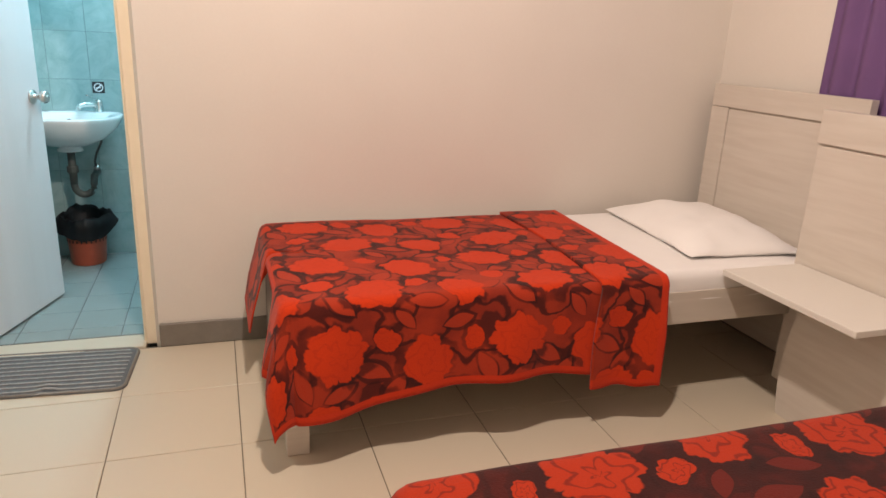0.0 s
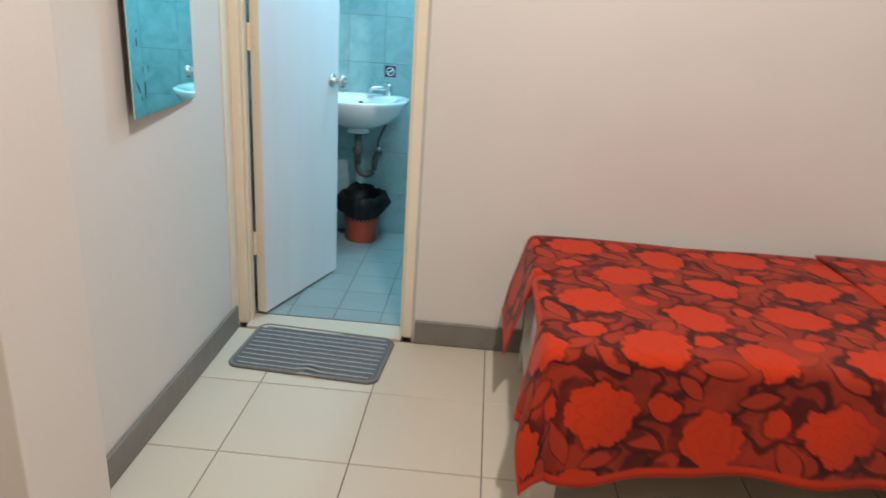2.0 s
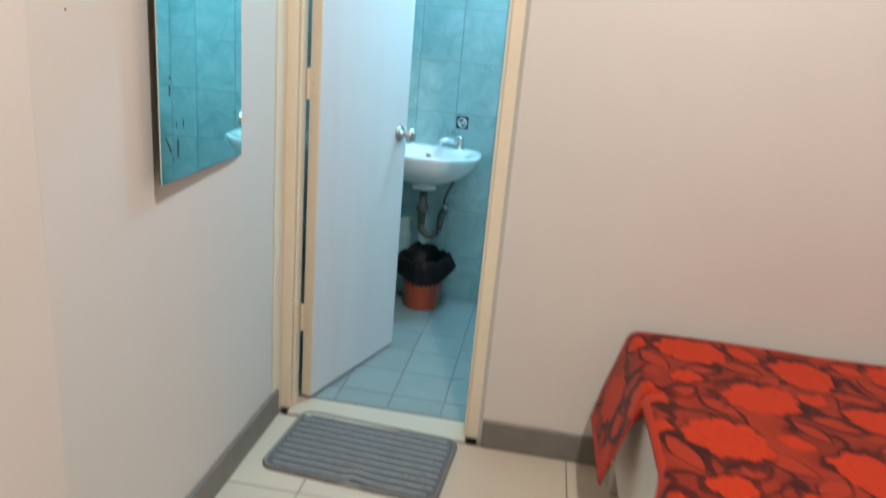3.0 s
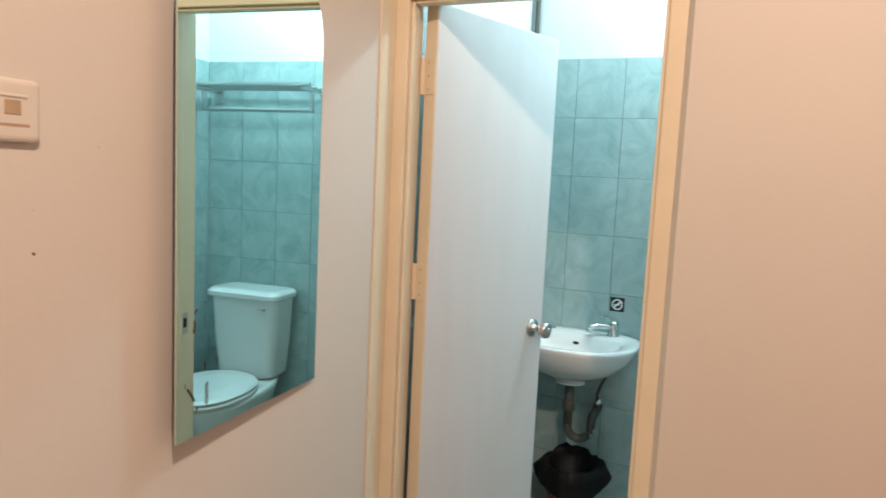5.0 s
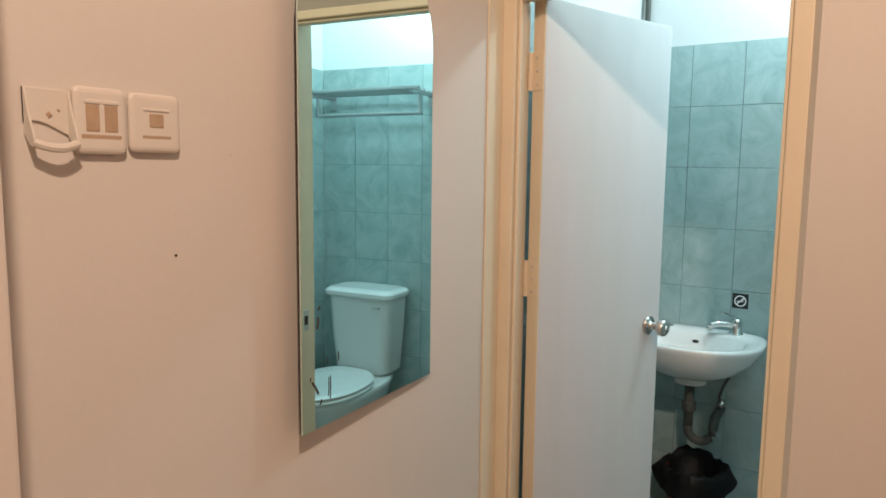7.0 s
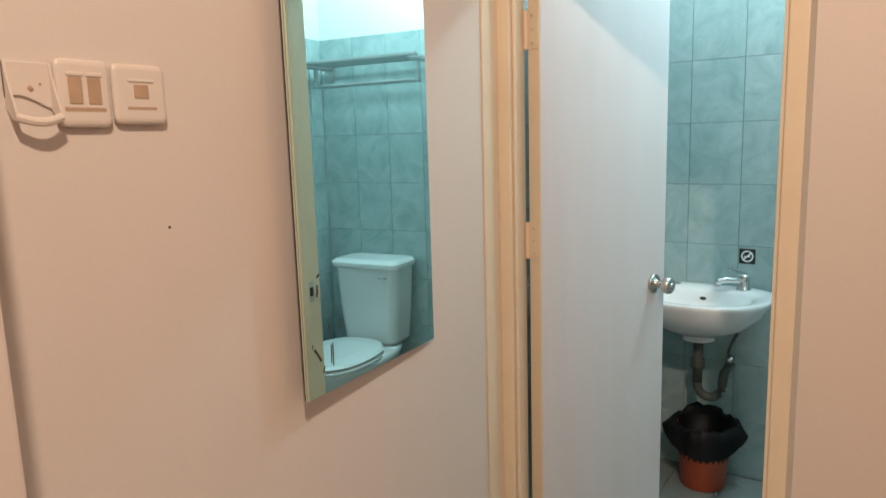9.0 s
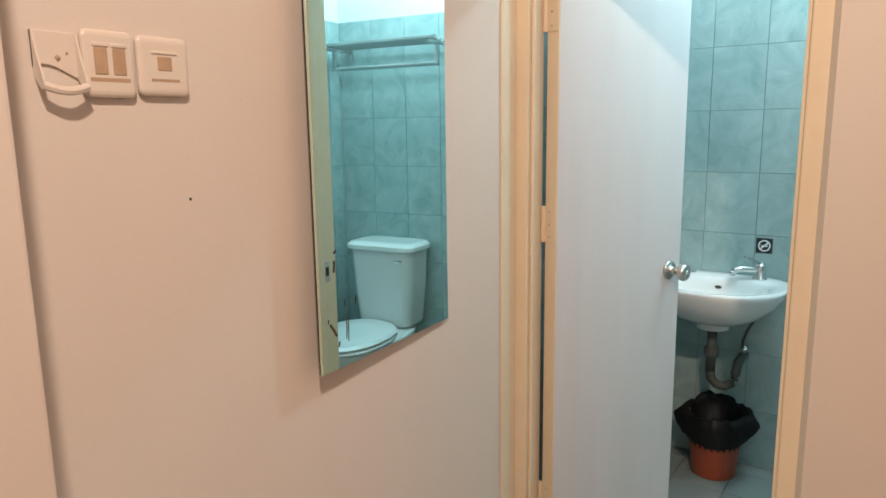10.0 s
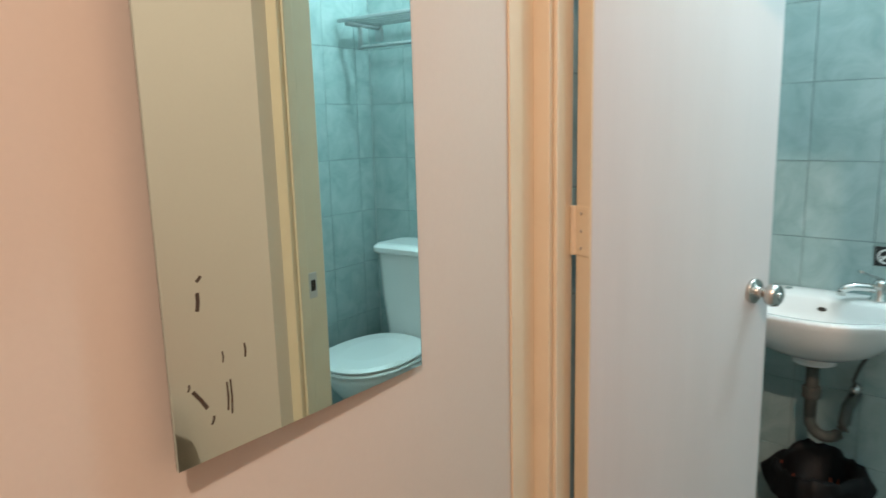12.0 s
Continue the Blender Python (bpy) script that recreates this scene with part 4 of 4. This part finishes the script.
# no-smoking sticker
sticker = thing("no_smoking_sticker", "small black and white no-smoking sticker on the tiles", "sticker", at=(0.417, BY1 - 0.0005, 0.941))
sticker.scale = (0.88, 1.0, 0.88)
part("ground", boxed((-0.034, -0.001, -0.034), (0.034, 0.0, 0.034)), M_STICKER, sticker)
ring = bmesh.new()
for k in range(32):
    a0, a1 = 2 * math.pi * k / 32, 2 * math.pi * (k + 1) / 32
    f = [ring.verts.new((r * math.cos(a), -0.0014, r * math.sin(a))) for r, a in ((0.026, a0), (0.026, a1), (0.020, a1), (0.020, a0))]
    ring.faces.new(f)
part("ring", ring, M_STICKWHITE, sticker, "white ring")
part("slash", boxed((-0.021, -0.0018, -0.003), (0.021, -0.0012, 0.003), m=pose(0, 0, 0, 0, -45, 0)), M_STICKWHITE, sticker)
part("cigarette", boxed((-0.015, -0.0016, -0.004), (0.013, -0.0012, 0.001)), M_STICKWHITE, sticker)
part("smoke", boxed((0.004, -0.0016, 0.004), (0.013, -0.0012, 0.010)), M_STICKWHITE, sticker)

# waste bin
bin_t = thing("waste_bin", "coral plastic waste basket lined with a black bag", "bin", at=(0.303, 1.172, BATH_FLOOR))
bin_t.scale = (1.16, 1.16, 1.16)
part("basket", lathe([(0.070, 0.0), (0.075, 0.006), (0.090, 0.205), (0.094, 0.21), (0.094, 0.22), (0.088, 0.22), (0.085, 0.205), (0.072, 0.012)], 40), M_BIN, bin_t, smooth=True)
for k in range(26):
    a = 2 * math.pi * k / 26
    for z in (0.118, 0.138):
        r = 0.075 + (z - 0.006) * 0.0754 + 0.0006
        part("hole", boxed((-0.0006, -0.0035, -0.006), (0.0006, 0.0035, 0.006)), M_DARK, bin_t).matrix_basis = pose(r * math.cos(a), r * math.sin(a), z, 0, 0, math.degrees(a))
bag = bmesh.new()
steps = 72
rings = []
prof = [(0.080, 0.14), (0.083, 0.21), (0.092, 0.228), (0.100, 0.222), (0.104, 0.18), (0.106, 0.135)]
for j, (r, z) in enumerate(prof):
    loop = []
    for k in range(steps):
        a = 2 * math.pi * k / steps
        h = max(0.0, j - 2) / 3
        point = max(0.0, math.cos(2 * (a - 0.1))) ** 4 + 0.25 * max(0.0, math.cos(3 * a + 1.0)) ** 4
        wav = noise.noise(Vector((3 * math.cos(a), 3 * math.sin(a), j * 0.5)))
        rr = r + h * (0.012 * wav + 0.032 * point) + 0.004 * noise.noise(Vector((9 * math.cos(a), 9 * math.sin(a), j)))
        zz = z + 0.020 * wav * (1 if j > 1 else 0) + 0.055 * h * point + 0.03 * max(0, math.sin(a)) * (j > 0)
        loop.append(bag.verts.new((rr * math.cos(a), rr * math.sin(a), zz)))
    rings.append(loop)
for a, c in zip(rings, rings[1:]):
    for k in range(steps):
        bag.faces.new((a[k], a[(k + 1) % steps], c[(k + 1) % steps], c[k]))
bag.faces.new(list(reversed(rings[0])))
bmesh.ops.recalc_face_normals(bag, faces=bag.faces)
part("bag", bag, M_BLACKBAG, bin_t, "black plastic bin liner", True)

# ---------------------------------------------------------------- toilet
toilet = thing("toilet", "white ceramic close-coupled toilet with closed lid", "toilet", at=(1.150, BY1, BATH_FLOOR))


def oval_ring(bm, hx, y_front, y_back, z, steps=40, e=2.4):
    cy, hy = (y_front + y_back) / 2, (y_back - y_front) / 2
    out = []
    for k in range(steps):
        a = 2 * math.pi * k / steps
        c, s = math.cos(a), math.sin(a)
        r = (abs(c) ** e + abs(s) ** e) ** (-1 / e)
        out.append(bm.verts.new((hx * r * c, cy + hy * r * s, z)))
    return out


bm = bmesh.new()
bridge(bm, [oval_ring(bm, 0.115, -0.52, -0.10, 0.0), oval_ring(bm, 0.11, -0.51, -0.09, 0.05), oval_ring(bm, 0.095, -0.50, -0.06, 0.16), oval_ring(bm, 0.15, -0.62, -0.03, 0.30), oval_ring(bm, 0.185, -0.69, -0.02, 0.385), oval_ring(bm, 0.19, -0.70, -0.01, 0.41), oval_ring(bm, 0.17, -0.68, -0.03, 0.415)])
part("bowl", bm, M_CERAMIC, toilet, smooth=True)
bm = bmesh.new()
bridge(bm, [oval_ring(bm, 0.188, -0.705, -0.225, 0.418), oval_ring(bm, 0.193, -0.71, -0.22, 0.426), oval_ring(bm, 0.188, -0.705, -0.225, 0.434)])
part("seat", bm, M_CERAMIC, toilet)
bm = bmesh.new()
bridge(bm, [oval_ring(bm, 0.186, -0.705, -0.215, 0.438), oval_ring(bm, 0.190, -0.708, -0.212, 0.446), oval_ring(bm, 0.175, -0.69, -0.22, 0.456), oval_ring(bm, 0.10, -0.60, -0.30, 0.460)])
part("lid", bm, M_CERAMIC, toilet, smooth=False)


def tank_ring(bm, hx, y0, y1, z, r=0.045):
    return [bm.verts.new((x, y, z)) for x, y in rounded(-hx, y0, hx, y1, r)]


bm = bmesh.new()
bridge(bm, [tank_ring(bm, 0.140, -0.185, -0.012, 0.42), tank_ring(bm, 0.152, -0.195, -0.010, 0.435), tank_ring(bm, 0.170, -0.205, -0.008, 0.62), tank_ring(bm, 0.180, -0.21, -0.006, 0.805)])
part("tank", bm, M_CERAMIC, toilet, smooth=False)
bm = bmesh.new()
bridge(bm, [tank_ring(bm, 0.190, -0.222, -0.004, 0.806), tank_ring(bm, 0.197, -0.230, -0.003, 0.814), tank_ring(bm, 0.197, -0.230, -0.003, 0.832), tank_ring(bm, 0.184, -0.212, -0.010, 0.846), tank_ring(bm, 0.165, -0.19, -0.02, 0.849)])
part("tank_lid", bm, M_CERAMIC, toilet)
part("flush_lever", tube([(-0.13, -0.214, 0.765), (-0.13, -0.226, 0.765), (-0.098, -0.229, 0.762)], 0.006, 8), M_CHROME, toilet, "small chrome flush lever")

# towel rack
rack = thing("towel_rack", "aluminium towel rack on the tiled bathroom wall", "towel rack", at=(1.14, BY1, 1.765))
for k in range(5):
    part("shelf_bar", tube([(-0.31, -0.03 - 0.045 * k, 0.05), (0.31, -0.03 - 0.045 * k, 0.05)], 0.006, 10), M_RACK, rack)
part("front_rail", boxed((-0.335, -0.228, 0.043), (0.335, -0.212, 0.060), 0.004, 2), M_RACK, rack)
part("towel_bar", tube([(-0.30, -0.13, -0.055), (0.30, -0.13, -0.055)], 0.008, 12), M_RACK, rack)
for x in (-0.29, 0.29):
    part("bracket", boxed((x - 0.010, -0.218, 0.030), (x + 0.010, 0.0, 0.044), 0.002, 1), M_RACK, rack)
    part("hanger", boxed((x - 0.010, -0.138, -0.064), (x + 0.010, -0.122, 0.040), 0.002, 1), M_RACK, rack)
    part("wall_plate", boxed((x - 0.022, -0.006, -0.02), (x + 0.022, 0.0, 0.06), 0.002, 1), M_RACK, rack)

# conduit in the corner above the tiles
conduit = tagged(part("conduit", tube([(BX0 + 0.018, BY1 - 0.004, 1.957), (BX0 + 0.018, BY1 - 0.004, BATH_Z)], 0.011, 12), M_GREYPIPE), "dark conduit in the bathroom corner above the tiles", "pipe")


# ---------------------------------------------------------------- tiles, last
def tile_mesh(name, w, h, d, mat, bevel=0.0015):
    """One tile with bevelled rim, lower corner at the origin, facing +z."""
    bm = bmesh.new()
    b = bevel
    low = [bm.verts.new(p) for p in ((0, 0, 0), (w, 0, 0), (w, h, 0), (0, h, 0))]
    mid = [bm.verts.new(p) for p in ((0, 0, d - b), (w, 0, d - b), (w, h, d - b), (0, h, d - b))]
    top = [bm.verts.new(p) for p in ((b, b, d), (w - b, b, d), (w - b, h - b, d), (b, h - b, d))]
    for a, c in ((low, mid), (mid, top)):
        for k in range(4):
            bm.faces.new((a[k], a[(k + 1) % 4], c[(k + 1) % 4], c[k]))
    bm.faces.new(top)
    bmesh.ops.recalc_face_normals(bm, faces=bm.faces)
    return mesh_of(name, bm, mat)


def tile_field(parent, origin, u, v, normal, us, vs, gap, depth, mat):
    """Tiles between the cut lines us and vs, along u and v from origin, standing out along the normal."""
    cache = {}
    m3 = Matrix((u, v, normal)).transposed().to_4x4()
    for a0, a1 in zip(us, us[1:]):
        for b0, b1 in zip(vs, vs[1:]):
            w, h = round(a1 - a0 - gap, 4), round(b1 - b0 - gap, 4)
            if w < 0.01 or h < 0.01:
                continue
            if (w, h) not in cache:
                cache[(w, h)] = tile_mesh("tile", w, h, depth, mat, min(0.0015, gap * 0.4))
            ob = new("tile", cache[(w, h)])
            ob.parent = parent
            at = Vector(origin) + Vector(u) * (a0 + gap / 2) + Vector(v) * (b0 + gap / 2)
            ob.matrix_basis = Matrix.Translation(at + Vector(normal) * 0.0005 * random.random()) @ m3


def cuts(lo, hi, first, step):
    out = [lo]
    k = math.ceil((lo - first) / step + 1e-6)
    while first + k * step < hi - 0.004:
        if first + k * step > lo + 0.004:
            out.append(first + k * step)
        k += 1
    return out + [hi]


floor = structure("floor", boxed((-0.12, ROOM_Y - 0.12, -0.08), (ROOM_X + 0.12, -0.0, -0.0035)), M_GROUT, "cream ceramic floor tiles with dark thin joints", "floor")
tile_field(floor, (0, 0, -0.0085), (1, 0, 0), (0, 1, 0), (0, 0, 1), cuts(0.0, ROOM_X, 0.232, 0.40), cuts(ROOM_Y, -0.0, -0.411, 0.40), 0.0035, 0.008, M_FLOOR)
bfloor = structure("bathroom_floor", boxed((BX0 - 0.12, 0.119, -0.14), (BX1 + 0.12, BY1 + 0.12, BATH_FLOOR - 0.0035)), M_BGROUT, "pale grey-green bathroom floor tiles", "floor")
tile_field(bfloor, (0, 0, BATH_FLOOR - 0.0085), (1, 0, 0), (0, 1, 0), (0, 0, 1), cuts(BX0, BX1, 0.175, 0.20), cuts(0.119, BY1, 0.225, 0.20), 0.004, 0.008, M_BTILE)
TILE_TOP = 1.954
for name, org, u, nrm, us in (("bathroom_tiles_north", (0, BY1 + 0.0075, 0), (1, 0, 0), (0, -1, 0), [BX0, 0.186, 0.383, 0.580, 0.777, 0.905, 1.10, 1.297, BX1]),
                              ("bathroom_tiles_east", (BX1 + 0.0075, 0, 0), (0, 1, 0), (-1, 0, 0), cuts(0.115, BY1, BY1 - 0.10, 0.20)),
                              ("bathroom_tiles_west", (BX0 - 0.0075, 0, 0), (0, 1, 0), (1, 0, 0), cuts(0.115, BY1, BY1 - 0.10, 0.20))):
    o, uu, nn = Vector(org), Vector(u), Vector(nrm)
    a, c = o + uu * us[0] + Vector((0, 0, BATH_FLOOR)) - nn * 0.0005, o + uu * us[-1] + Vector((0, 0, TILE_TOP)) + nn * 0.004
    bed_m = structure(name, boxed([min(p, q) for p, q in zip(a, c)], [max(p, q) for p, q in zip(a, c)]), M_WGROUT, "grey-green marbled ceramic wall tiles with dark joints", "wall tiles")
    tile_field(bed_m, o - nn * 0.0005, u, (0, 0, 1), nrm, us, cuts(BATH_FLOOR, TILE_TOP, 0.010, 0.243), 0.0018, 0.008, M_TILE)
